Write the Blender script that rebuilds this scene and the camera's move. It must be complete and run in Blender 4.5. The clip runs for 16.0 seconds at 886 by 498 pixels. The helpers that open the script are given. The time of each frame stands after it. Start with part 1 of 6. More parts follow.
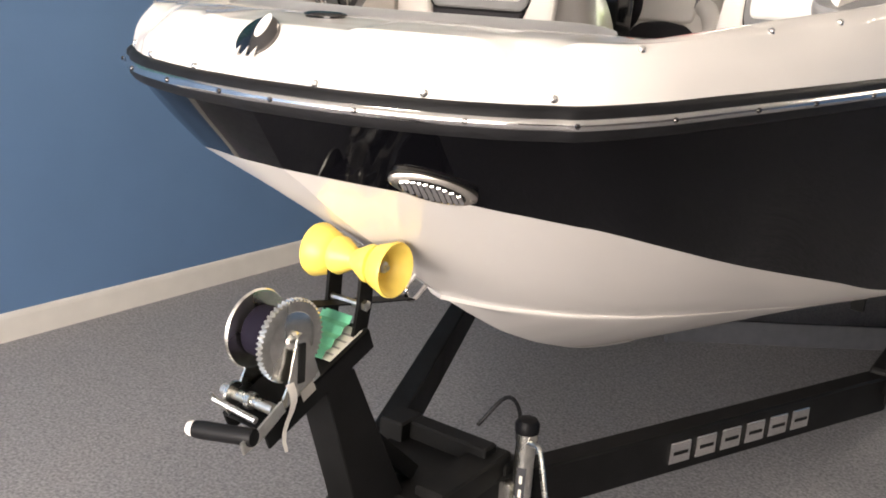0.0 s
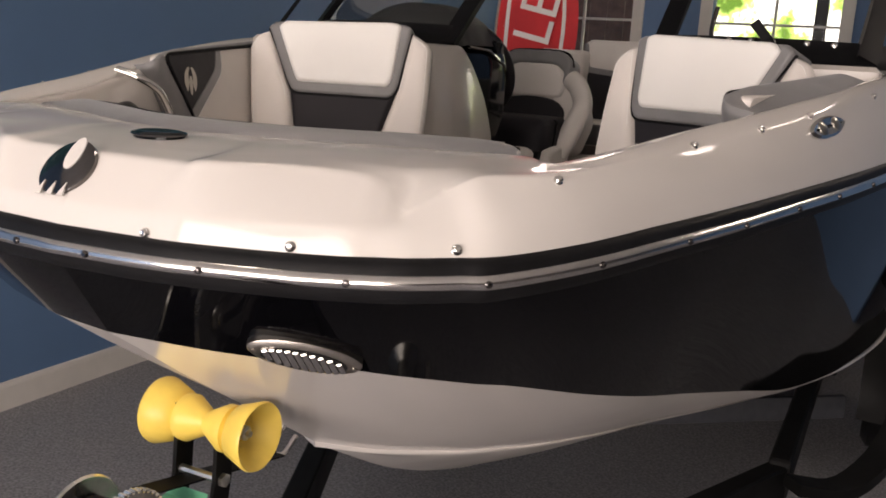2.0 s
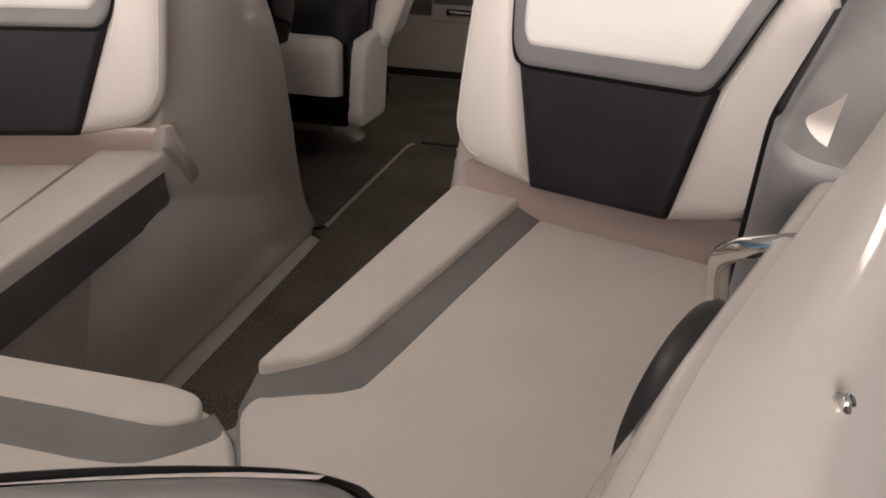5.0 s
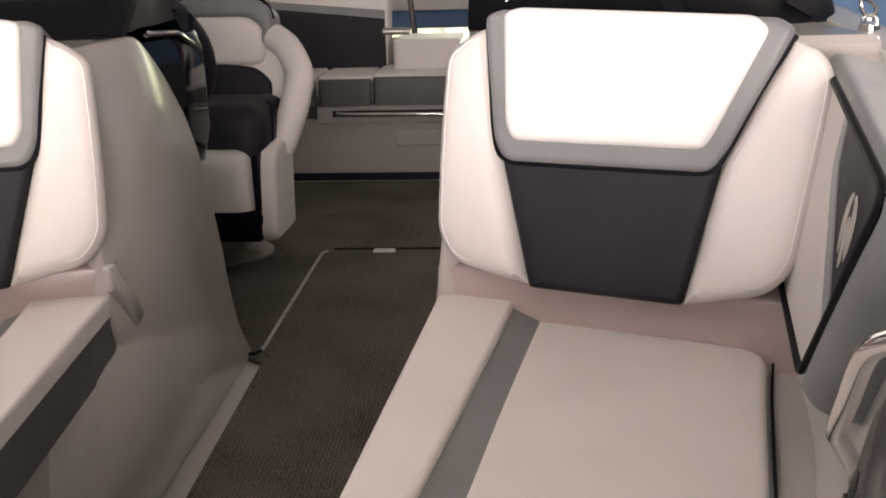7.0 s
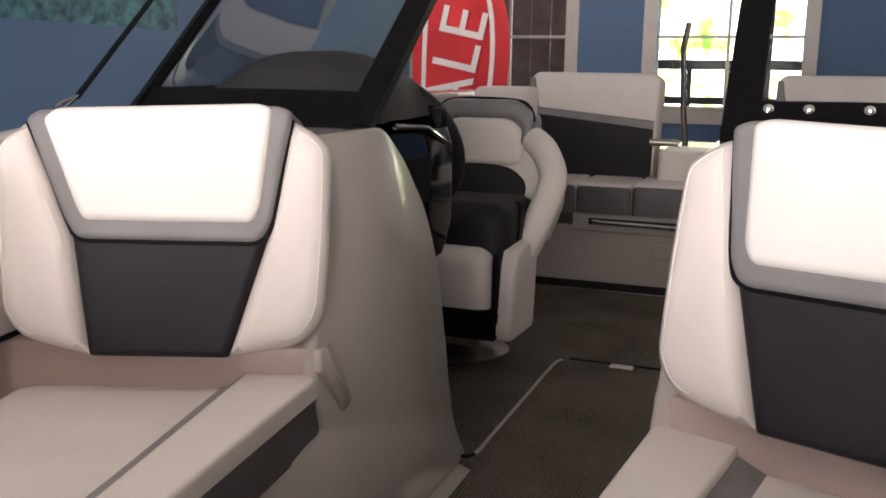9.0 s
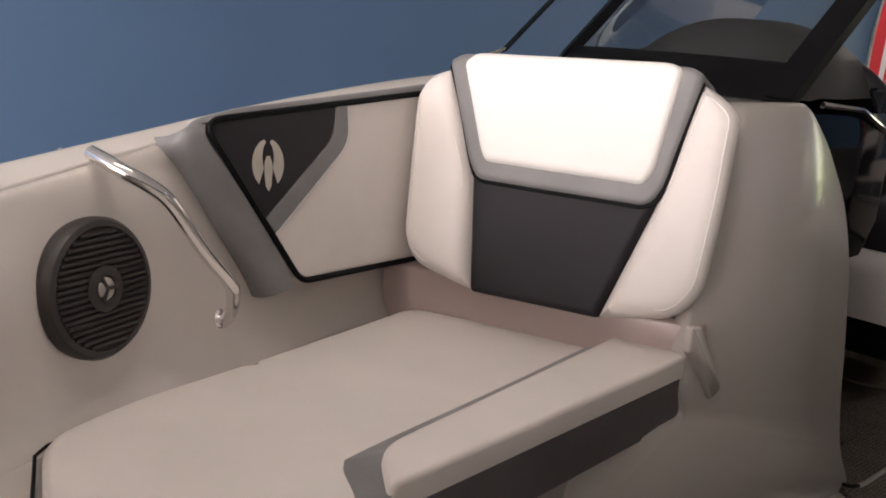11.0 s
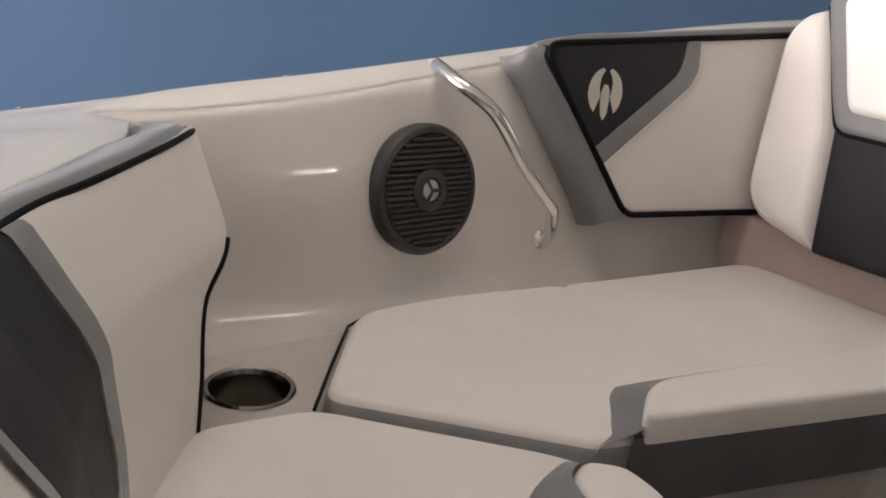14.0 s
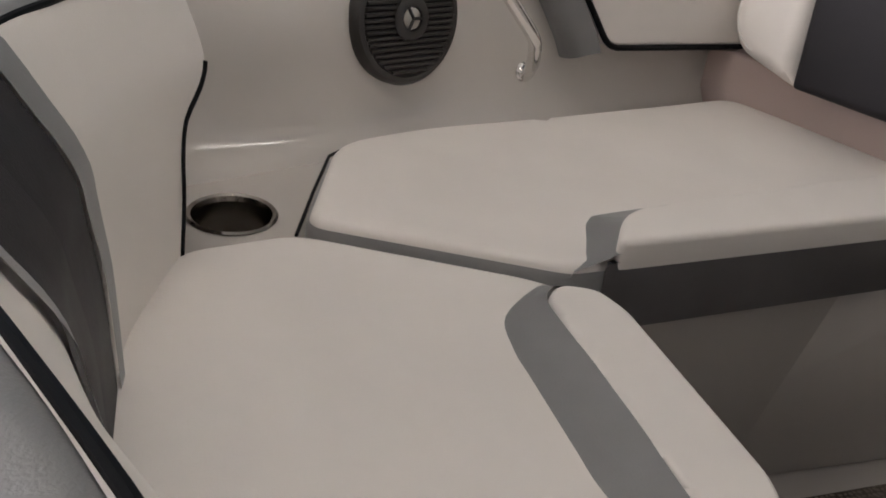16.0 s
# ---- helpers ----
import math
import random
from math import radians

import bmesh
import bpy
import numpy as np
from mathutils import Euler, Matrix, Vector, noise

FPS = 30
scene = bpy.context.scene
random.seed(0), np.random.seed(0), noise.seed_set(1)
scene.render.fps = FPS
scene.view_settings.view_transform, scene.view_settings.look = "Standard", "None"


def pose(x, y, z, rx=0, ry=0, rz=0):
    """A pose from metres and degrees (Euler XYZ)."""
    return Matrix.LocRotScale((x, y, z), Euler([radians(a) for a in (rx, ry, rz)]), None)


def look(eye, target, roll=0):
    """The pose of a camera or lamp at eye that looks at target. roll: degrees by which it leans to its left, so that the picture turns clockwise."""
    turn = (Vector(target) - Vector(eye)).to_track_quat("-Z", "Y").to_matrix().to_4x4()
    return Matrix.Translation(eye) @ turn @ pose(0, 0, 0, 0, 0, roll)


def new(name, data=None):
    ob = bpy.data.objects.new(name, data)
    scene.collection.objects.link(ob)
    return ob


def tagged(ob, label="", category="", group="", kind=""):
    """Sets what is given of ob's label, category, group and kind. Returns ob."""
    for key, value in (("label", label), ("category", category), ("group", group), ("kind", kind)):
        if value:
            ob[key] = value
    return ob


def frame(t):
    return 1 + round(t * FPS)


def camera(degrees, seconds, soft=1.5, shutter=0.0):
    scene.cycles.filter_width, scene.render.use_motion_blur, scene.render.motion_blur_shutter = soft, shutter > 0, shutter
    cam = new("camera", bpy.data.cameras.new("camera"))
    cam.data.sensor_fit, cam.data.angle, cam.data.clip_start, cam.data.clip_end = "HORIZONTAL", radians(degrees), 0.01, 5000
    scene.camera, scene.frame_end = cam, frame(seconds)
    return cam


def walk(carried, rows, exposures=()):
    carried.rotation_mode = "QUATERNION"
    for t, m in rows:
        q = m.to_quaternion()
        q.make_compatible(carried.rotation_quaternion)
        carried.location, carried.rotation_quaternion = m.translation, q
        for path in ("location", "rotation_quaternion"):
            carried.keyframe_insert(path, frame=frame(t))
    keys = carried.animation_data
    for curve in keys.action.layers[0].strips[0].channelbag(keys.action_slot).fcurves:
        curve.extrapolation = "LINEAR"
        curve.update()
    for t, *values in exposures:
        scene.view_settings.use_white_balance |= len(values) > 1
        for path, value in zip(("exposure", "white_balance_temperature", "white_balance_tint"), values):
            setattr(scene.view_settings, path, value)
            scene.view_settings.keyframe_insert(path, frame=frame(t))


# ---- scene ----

cam = camera(51.49, 16.0, soft=1.8)
ROWS = [
    (0.0, 1.257, 0.313, 1.526, 74.45, -3.79, 35.64),
    (0.5, 1.278, 0.304, 1.541, 75.82, -2.94, 34.78),
    (1.0, 1.244, 0.351, 1.550, 76.80, -3.00, 33.31),
    (1.5, 1.114, 0.456, 1.586, 77.33, -3.34, 31.28),
    (2.0, 1.032, 0.592, 1.610, 78.28, -3.45, 26.72),
    (2.5, 0.978, 0.840, 1.647, 78.66, -3.10, 27.13),
    (3.0, 0.869, 1.054, 1.705, 74.58, -5.11, 33.01),
    (3.5, 0.759, 1.228, 1.739, 70.97, -4.70, 31.80),
    (4.0, 0.739, 1.371, 1.783, 68.53, -3.53, 25.24),
    (4.2, 0.734, 1.430, 1.792, 68.44, -3.52, 23.35),
    (6.3, 0.386, 1.646, 1.770, 63.57, 1.01, 2.74),
    (6.5, 0.384, 1.650, 1.772, 65.10, 1.31, 2.92),
    (7.0, 0.385, 1.658, 1.777, 72.52, 1.46, 3.61),
    (7.5, 0.388, 1.664, 1.777, 78.86, 0.60, 2.59),
    (8.0, 0.396, 1.675, 1.769, 78.96, -0.36, 2.04),
    (8.5, 0.418, 1.715, 1.765, 79.16, -0.21, 8.76),
    (9.0, 0.439, 1.759, 1.760, 79.16, -0.84, 20.98),
    (9.5, 0.454, 1.786, 1.753, 79.06, -2.03, 29.48),
    (10.0, 0.458, 1.791, 1.746, 78.85, -3.70, 36.25),
    (10.2, 0.457, 1.793, 1.741, 78.60, -4.04, 39.25),
    (12.3, 0.486, 1.896, 1.701, 72.95, -4.76, 59.32),
    (12.5, 0.497, 1.905, 1.700, 72.44, -4.75, 61.97),
    (13.0, 0.519, 1.918, 1.702, 72.02, -4.89, 67.45),
    (13.5, 0.533, 1.922, 1.699, 71.88, -5.27, 71.48),
    (14.0, 0.534, 1.921, 1.694, 71.73, -5.95, 73.81),
    (14.5, 0.534, 1.924, 1.691, 70.90, -6.20, 75.65),
    (15.0, 0.537, 1.924, 1.688, 69.20, -6.32, 76.00),
    (15.5, 0.537, 1.923, 1.684, 66.77, -6.95, 75.06),
    (16.0, 0.549, 1.921, 1.681, 62.14, -6.75, 72.97),
]
EXPOSURE = [(0.0, 0.4, 7050, 15), (0.5, 0.0, 7100, 18), (1.0, -0.15, 7150, 20), (2.0, -0.75, 7150, 21), (2.5, -1.0, 7150, 22), (3.0, -1.34, 7150, 23), (3.5, -1.40, 7100, 23), (4.0, -0.74, 7050, 22), (4.2, -0.68, 7050, 21), (6.3, 0.18, 6900, 20), (7.0, 0.17, 6850, 20), (7.5, 0.0, 6800, 20), (8.0, -0.12, 6800, 21), (10.0, -0.10, 6800, 22), (12.5, -0.24, 6660, 18), (14.5, -0.14, 6580, 16), (16.0, -0.24, 6380, 14)]
walk(cam, [(t, pose(x, y, z, rx, ry, rz)) for t, x, y, z, rx, ry, rz in ROWS], EXPOSURE)

from mathutils import geometry
from mathutils.bvhtree import BVHTree

# ---------- light ----------
world = bpy.data.worlds.new("daylight")
scene.world = world
world.use_nodes = True
wn = world.node_tree
sky = wn.nodes.new("ShaderNodeTexSky")
sky.sky_type, sky.sun_disc, sky.sun_elevation, sky.sun_rotation = "NISHITA", False, radians(40), radians(150)
wn.links.new(sky.outputs[0], wn.nodes["Background"].inputs[0])
wn.nodes["Background"].inputs[1].default_value = 0.14


def area(name, m, sx, sy, power, colour):
    d = bpy.data.lights.new(name, "AREA")
    d.shape, d.size, d.size_y, d.energy, d.color = "RECTANGLE", sx, sy, power, colour
    ob = new(name, d)
    ob.matrix_world = m
    return ob


FLOOR, CEIL = -0.12, 3.05
WEST, EAST, SOUTH, NORTH = -2.54, 7.0, -4.4, 9.0
# area lamp added as daylight of an assumed, unseen glazed shop front behind the walk
area("shopfront_daylight", look((0.5, SOUTH + 0.12, 1.55), (0.3, 2.0, 1.2)), 5.4, 2.6, 640, (1.0, 0.965, 0.92))


# ---------- materials ----------
def mat(name, colour, rough=0.5, metal=0.0, coat=0.0, vary=0.0, scale=8.0, bump=0.0, bscale=200.0, spec=0.5, second=None, dist=0.002, rvary=0.0, soft=0.0, sheen=0.0):
    """A surface: a base colour with two scales of variation, fine relief and an uneven gloss."""
    m = bpy.data.materials.new(name)
    m.use_nodes = True
    nt = m.node_tree
    b = nt.nodes["Principled BSDF"]
    b.inputs["Roughness"].default_value, b.inputs["Metallic"].default_value = rough, metal
    b.inputs["Coat Weight"].default_value, b.inputs["Coat Roughness"].default_value = coat, 0.04
    b.inputs["Specular IOR Level"].default_value = spec
    b.inputs["Base Color"].default_value = (*colour, 1)
    b.inputs["Sheen Weight"].default_value, b.inputs["Sheen Roughness"].default_value = sheen, 0.4
    co = nt.nodes.new("ShaderNodeTexCoord")
    if vary or second:
        big = nt.nodes.new("ShaderNodeTexNoise")
        big.inputs["Scale"].default_value, big.inputs["Detail"].default_value = scale, 6
        nt.links.new(co.outputs["Object"], big.inputs["Vector"])
        ramp = nt.nodes.new("ShaderNodeValToRGB")
        lo, hi = ramp.color_ramp.elements
        lo.position, hi.position = 0.34, 0.66
        lo.color = (*(second or [c * (1 - vary) for c in colour]), 1)
        hi.color = (*[min(1, c * (1 + vary * 0.6)) for c in colour], 1)
        nt.links.new(big.outputs[0], ramp.inputs[0])
        nt.links.new(ramp.outputs[0], b.inputs["Base Color"])
    if rvary:
        smear = nt.nodes.new("ShaderNodeTexNoise")
        smear.inputs["Scale"].default_value, smear.inputs["Detail"].default_value = 3.5, 8
        nt.links.new(co.outputs["Object"], smear.inputs["Vector"])
        span = nt.nodes.new("ShaderNodeMapRange")
        span.inputs["From Min"].default_value, span.inputs["From Max"].default_value = 0.3, 0.7
        span.inputs["To Min"].default_value, span.inputs["To Max"].default_value = rough, rough + rvary
        nt.links.new(smear.outputs[0], span.inputs[0])
        nt.links.new(span.outputs[0], b.inputs["Roughness"])
    if bump:
        fine = nt.nodes.new("ShaderNodeTexNoise")
        fine.inputs["Scale"].default_value, fine.inputs["Detail"].default_value = bscale, 3
        nt.links.new(co.outputs["Object"], fine.inputs["Vector"])
        bp = nt.nodes.new("ShaderNodeBump")
        bp.inputs["Strength"].default_value, bp.inputs["Distance"].default_value = bump, dist
        if soft:
            wave, add = nt.nodes.new("ShaderNodeTexNoise"), nt.nodes.new("ShaderNodeMath")
            wave.inputs["Scale"].default_value, wave.inputs["Detail"].default_value = 11, 2
            nt.links.new(co.outputs["Object"], wave.inputs["Vector"])
            add.operation = "MULTIPLY_ADD"
            add.inputs[1].default_value = soft
            nt.links.new(wave.outputs[0], add.inputs[0])
            nt.links.new(fine.outputs[0], add.inputs[2])
            nt.links.new(add.outputs[0], bp.inputs["Height"])
        else:
            nt.links.new(fine.outputs[0], bp.inputs["Height"])
        nt.links.new(bp.outputs[0], b.inputs["Normal"])
    return m


def weave(name, colour, dark, size, axis="Z"):
    """Woven boat carpet: rows of loops."""
    m = mat(name, colour, 0.95, bump=0.0, spec=0.1)
    nt = m.node_tree
    b = nt.nodes["Principled BSDF"]
    co = nt.nodes.new("ShaderNodeTexCoord")
    w1, w2 = nt.nodes.new("ShaderNodeTexWave"), nt.nodes.new("ShaderNodeTexWave")
    for w, d in ((w1, "X"), (w2, "Y")):
        w.bands_direction = d
        w.inputs["Scale"].default_value, w.inputs["Distortion"].default_value = size, 5.0
        w.inputs["Detail"].default_value, w.inputs["Detail Scale"].default_value = 2, 3
        nt.links.new(co.outputs["Object"], w.inputs["Vector"])
    mul = nt.nodes.new("ShaderNodeMath")
    mul.operation = "MULTIPLY"
    nt.links.new(w1.outputs[1], mul.inputs[0])
    nt.links.new(w2.outputs[1], mul.inputs[1])
    big = nt.nodes.new("ShaderNodeTexNoise")
    big.inputs["Scale"].default_value, big.inputs["Detail"].default_value = 5, 5
    nt.links.new(co.outputs["Object"], big.inputs["Vector"])
    add = nt.nodes.new("ShaderNodeMath")
    add.operation = "ADD"
    add.use_clamp = True
    nt.links.new(mul.outputs[0], add.inputs[0])
    nt.links.new(big.outputs[0], add.inputs[1])
    ramp = nt.nodes.new("ShaderNodeValToRGB")
    ramp.color_ramp.elements[0].position, ramp.color_ramp.elements[1].position = 0.35, 1.0
    ramp.color_ramp.elements[0].color, ramp.color_ramp.elements[1].color = (*dark, 1), (*colour, 1)
    nt.links.new(add.outputs[0], ramp.inputs[0])
    nt.links.new(ramp.outputs[0], b.inputs["Base Color"])
    bp = nt.nodes.new("ShaderNodeBump")
    bp.inputs["Strength"].default_value, bp.inputs["Distance"].default_value = 0.7, 0.003
    nt.links.new(mul.outputs[0], bp.inputs["Height"])
    nt.links.new(bp.outputs[0], b.inputs["Normal"])
    return m


def glow(name, colour, strength):
    m = bpy.data.materials.new(name)
    m.use_nodes = True
    nt = m.node_tree
    nt.nodes.remove(nt.nodes["Principled BSDF"])
    e = nt.nodes.new("ShaderNodeEmission")
    e.inputs[0].default_value, e.inputs[1].default_value = (*colour, 1), strength
    nt.links.new(e.outputs[0], nt.nodes["Material Output"].inputs[0])
    return m


def glass(name, tint, weight):
    """Thin clear sheet: lets the view through, tinted, with a gloss that grows at a slant."""
    m = bpy.data.materials.new(name)
    m.use_nodes = True
    nt = m.node_tree
    nt.nodes.remove(nt.nodes["Principled BSDF"])
    tr, gl, mx, fr = (nt.nodes.new("ShaderNode" + n) for n in ("BsdfTransparent", "BsdfGlossy", "MixShader", "Fresnel"))
    tr.inputs[0].default_value = (*tint, 1)
    gl.inputs["Roughness"].default_value = 0.02
    fr.inputs[0].default_value = weight
    low = nt.nodes.new("ShaderNodeMath")
    low.operation = "MULTIPLY"
    low.inputs[1].default_value = 0.4
    nt.links.new(fr.outputs[0], low.inputs[0])
    nt.links.new(low.outputs[0], mx.inputs[0])
    nt.links.new(tr.outputs[0], mx.inputs[1])
    nt.links.new(gl.outputs[0], mx.inputs[2])
    nt.links.new(mx.outputs[0], nt.nodes["Material Output"].inputs[0])
    return m


GEL = mat("white gelcoat", (0.755, 0.72, 0.68), 0.05, coat=0.0, vary=0.02, scale=2.5, rvary=0.03)
# the deck's gelcoat with the cockpit's shade put into a darker colour
LINER = mat("shaded liner gelcoat", (0.50, 0.465, 0.43), 0.20, coat=0.3, vary=0.02, scale=3, rvary=0.03, bump=0.03, bscale=60)
KICK = mat("rosy gelcoat", (0.475, 0.375, 0.345), 0.16, coat=0.3, vary=0.03, scale=4, rvary=0.04)
# shaded copy of the white gelcoat for the cockpit sides
SHADEDGEL = mat("shaded side gelcoat", (0.645, 0.605, 0.565), 0.06, coat=0.0, vary=0.02, scale=3, rvary=0.03)
HULLBLACK = mat("black gelcoat", (0.003, 0.003, 0.004), 0.03, coat=0.0, vary=0.3, scale=2, rvary=0.02, spec=0.09)
HULLWHITE = mat("bottom gelcoat", (0.78, 0.74, 0.70), 0.2, coat=0.3, vary=0.02, scale=2, rvary=0.03)
VINYL = mat("ivory vinyl", (0.74, 0.695, 0.655), 0.42, vary=0.04, scale=6, bump=0.22, bscale=420, dist=0.001, rvary=0.12, soft=9.0)
VINYLW = mat("white vinyl", (0.84, 0.83, 0.80), 0.42, vary=0.025, scale=6, bump=0.2, bscale=420, dist=0.001, rvary=0.1, soft=9.0)
VGREY = mat("silver grey vinyl", (0.20, 0.197, 0.20), 0.36, vary=0.1, scale=10, bump=0.35, bscale=500, dist=0.001, rvary=0.12, soft=6.0, sheen=0.25)
VBLACK = mat("charcoal vinyl", (0.0185, 0.0168, 0.0205), 0.44, spec=0.22, vary=0.15, scale=8, bump=0.3, bscale=420, dist=0.001, rvary=0.1, soft=9.0)
VDARK = mat("dark grey vinyl", (0.12, 0.113, 0.115), 0.42, spec=0.35, vary=0.12, scale=8, bump=0.3, bscale=420, dist=0.001, soft=9.0)
VSEAT = mat("charcoal grey vinyl", (0.085, 0.082, 0.083), 0.36, vary=0.1, scale=9, bump=0.35, bscale=420, dist=0.001, rvary=0.1, soft=12.0)
PIPE = mat("black piping", (0.005, 0.005, 0.006), 0.5, spec=0.1)
DARKCHROME = mat("dark chrome", (0.16, 0.15, 0.15), 0.12, metal=1.0, vary=0.2, scale=20)
RIMSTEEL = mat("dark polished steel", (0.34, 0.31, 0.28), 0.14, metal=1.0, vary=0.1, scale=30, rvary=0.08)
CUPSTEEL = mat("dull steel", (0.15, 0.135, 0.12), 0.13, metal=1.0, vary=0.2, scale=40, rvary=0.1)
RUBBER = mat("black rubber", (0.010, 0.010, 0.011), 0.45, spec=0.15, vary=0.2, scale=20, bump=0.1, bscale=150)
CHROME = mat("polished steel", (0.82, 0.80, 0.78), 0.09, metal=1.0, rvary=0.08, vary=0.05, scale=6)
STEEL = mat("brushed steel", (0.50, 0.47, 0.43), 0.26, metal=1.0, rvary=0.12, vary=0.12, scale=30)
ZINC = mat("zinc plated steel", (0.72, 0.71, 0.66), 0.22, metal=1.0, rvary=0.15, vary=0.15, scale=40, bump=0.05, bscale=90)
PAINTBLACK = mat("black powder coat", (0.006, 0.006, 0.006), 0.5, spec=0.18, vary=0.25, scale=15, bump=0.12, bscale=300, rvary=0.12)
GLOSSBLACK = mat("gloss black", (0.004, 0.0045, 0.006), 0.07, spec=0.3, vary=0.1, scale=9, rvary=0.03)
PLASTIC = mat("black plastic", (0.005, 0.005, 0.006), 0.42, spec=0.1, vary=0.15, scale=12, rvary=0.1)
YELLOW = mat("yellow urethane", (0.88, 0.64, 0.12), 0.33, vary=0.10, scale=14, bump=0.06, bscale=120, rvary=0.12)
SPEAKER = mat("graphite speaker plastic", (0.030, 0.027, 0.025), 0.38, vary=0.1, scale=15, rvary=0.1)
# shade put into the colour: near-black for openings and unlit spaces
SHADOWBLACK = mat("shadow black", (0.004, 0.004, 0.004), 0.8)
GREENSTRAP = mat("green webbing", (0.17, 0.62, 0.38), 0.7, vary=0.2, scale=30, bump=0.4, bscale=300)
LABEL = mat("paper label", (0.75, 0.72, 0.64), 0.6, vary=0.08, scale=30)
TAPE = mat("white tape", (0.78, 0.74, 0.68), 0.55, vary=0.08, scale=25)
FADED = mat("faded print", (0.36, 0.34, 0.31), 0.6)
INK = mat("dark print", (0.03, 0.03, 0.035), 0.6)
LOGO = mat("silver print", (0.50, 0.46, 0.40), 0.5, vary=0.06, scale=40)
WALLBLUE = mat("blue wall paint", (0.105, 0.195, 0.345), 0.62, vary=0.07, scale=1.3, bump=0.18, bscale=55, rvary=0.1)
WALLGREY = mat("plain grey wall paint", (0.13, 0.125, 0.12), 0.7, vary=0.06, scale=1.3, bump=0.15, bscale=55)
TRIMWHITE = mat("white trim paint", (0.70, 0.67, 0.62), 0.4, vary=0.06, scale=6, bump=0.04, bscale=60)
CEILING = mat("ceiling tile", (0.72, 0.70, 0.66), 0.9, vary=0.05, scale=5, bump=0.25, bscale=120)
PARTITION = mat("lit blue wall paint", (0.10, 0.19, 0.335), 0.6, vary=0.06, scale=1.3, bump=0.15, bscale=55)
CARPET = mat("showroom carpet", (0.37, 0.36, 0.37), 0.98, second=(0.20, 0.197, 0.207), scale=90, bump=0.8, bscale=240, dist=0.004, spec=0.1)
BOATCARPET = weave("boat carpet", (0.165, 0.143, 0.120), (0.048, 0.040, 0.034), 34)
SNAPCARPET = weave("hatch carpet", (0.160, 0.140, 0.119), (0.052, 0.044, 0.037), 38)
RED = mat("red banner cloth", (0.62, 0.028, 0.035), 0.7, vary=0.12, scale=4, bump=0.15, bscale=300)
BANNERWHITE = mat("white banner cloth", (0.80, 0.78, 0.76), 0.7, vary=0.05, scale=6, bump=0.15, bscale=300)
SEA = mat("printed sea", (0.06, 0.22, 0.26), 0.5, second=(0.015, 0.075, 0.11), scale=18, vary=0.5)
FOAM = mat("printed surf", (0.62, 0.68, 0.66), 0.5, second=(0.25, 0.42, 0.42), scale=22)
TIMBER = mat("brown timber", (0.19, 0.11, 0.085), 0.75, second=(0.11, 0.065, 0.055), scale=9, bump=0.3, bscale=40)
PINE = mat("pale timber", (0.42, 0.27, 0.15), 0.7, vary=0.15, scale=12)
RAILBROWN = mat("dark rail paint", (0.05, 0.035, 0.03), 0.6, vary=0.2, scale=10)
GLASS = glass("window glass", (0.96, 0.97, 0.97), 1.25)
TINT = glass("tinted windscreen", (0.76, 0.78, 0.79), 1.13)
TUBE = glow("fluorescent tube", (1.0, 0.95, 0.86), 36.0)


def outside_light():
    """Far view through the windows: bright sky over sunlit leaves."""
    m = bpy.data.materials.new("sunlit garden")
    m.use_nodes = True
    nt = m.node_tree
    nt.nodes.remove(nt.nodes["Principled BSDF"])
    e = nt.nodes.new("ShaderNodeEmission")
    co, n1, ramp = nt.nodes.new("ShaderNodeTexCoord"), nt.nodes.new("ShaderNodeTexNoise"), nt.nodes.new("ShaderNodeValToRGB")
    n1.inputs["Scale"].default_value, n1.inputs["Detail"].default_value = 1.6, 9
    n1.inputs["Roughness"].default_value = 0.65
    nt.links.new(co.outputs["Object"], n1.inputs["Vector"])
    nt.links.new(n1.outputs[0], ramp.inputs[0])
    el = ramp.color_ramp.elements
    el[0].position, el[0].color = 0.34, (0.10, 0.20, 0.03, 1)
    el[1].position, el[1].color = 0.50, (1.0, 1.0, 0.93, 1)
    mid = el.new(0.44)
    mid.color = (0.55, 0.72, 0.18, 1)
    nt.links.new(ramp.outputs[0], e.inputs[0])
    e.inputs[1].default_value = 5.5
    nt.links.new(e.outputs[0], nt.nodes["Material Output"].inputs[0])
    return m


GARDEN = outside_light()


# ---------- geometry helpers ----------
def mesh_of(name, verts, faces, material, smooth=38, away=None):
    bm = bmesh.new()
    vs = [bm.verts.new(v) for v in verts]
    for f in faces:
        try:
            bm.faces.new([vs[i] for i in f])
        except ValueError:
            pass
    bmesh.ops.recalc_face_normals(bm, faces=bm.faces[:])
    bm.normal_update()
    if away or any(len(e.link_faces) != 2 for e in bm.edges):
        # open sheets show their front to the outside, or to where one stands
        ref, sign = (Vector(away), 1) if away else (Vector((0.45, 1.4, 2.1)), -1)
        if sum((f.calc_center_median() - ref).dot(f.normal) * f.calc_area() for f in bm.faces) * sign < 0:
            bmesh.ops.reverse_faces(bm, faces=bm.faces[:])
    d = bpy.data.meshes.new(name)
    bm.to_mesh(d)
    bm.free()
    d.materials.append(material)
    if smooth:
        for p in d.polygons:
            p.use_smooth = True
        d.set_sharp_from_angle(angle=radians(smooth))
    return d


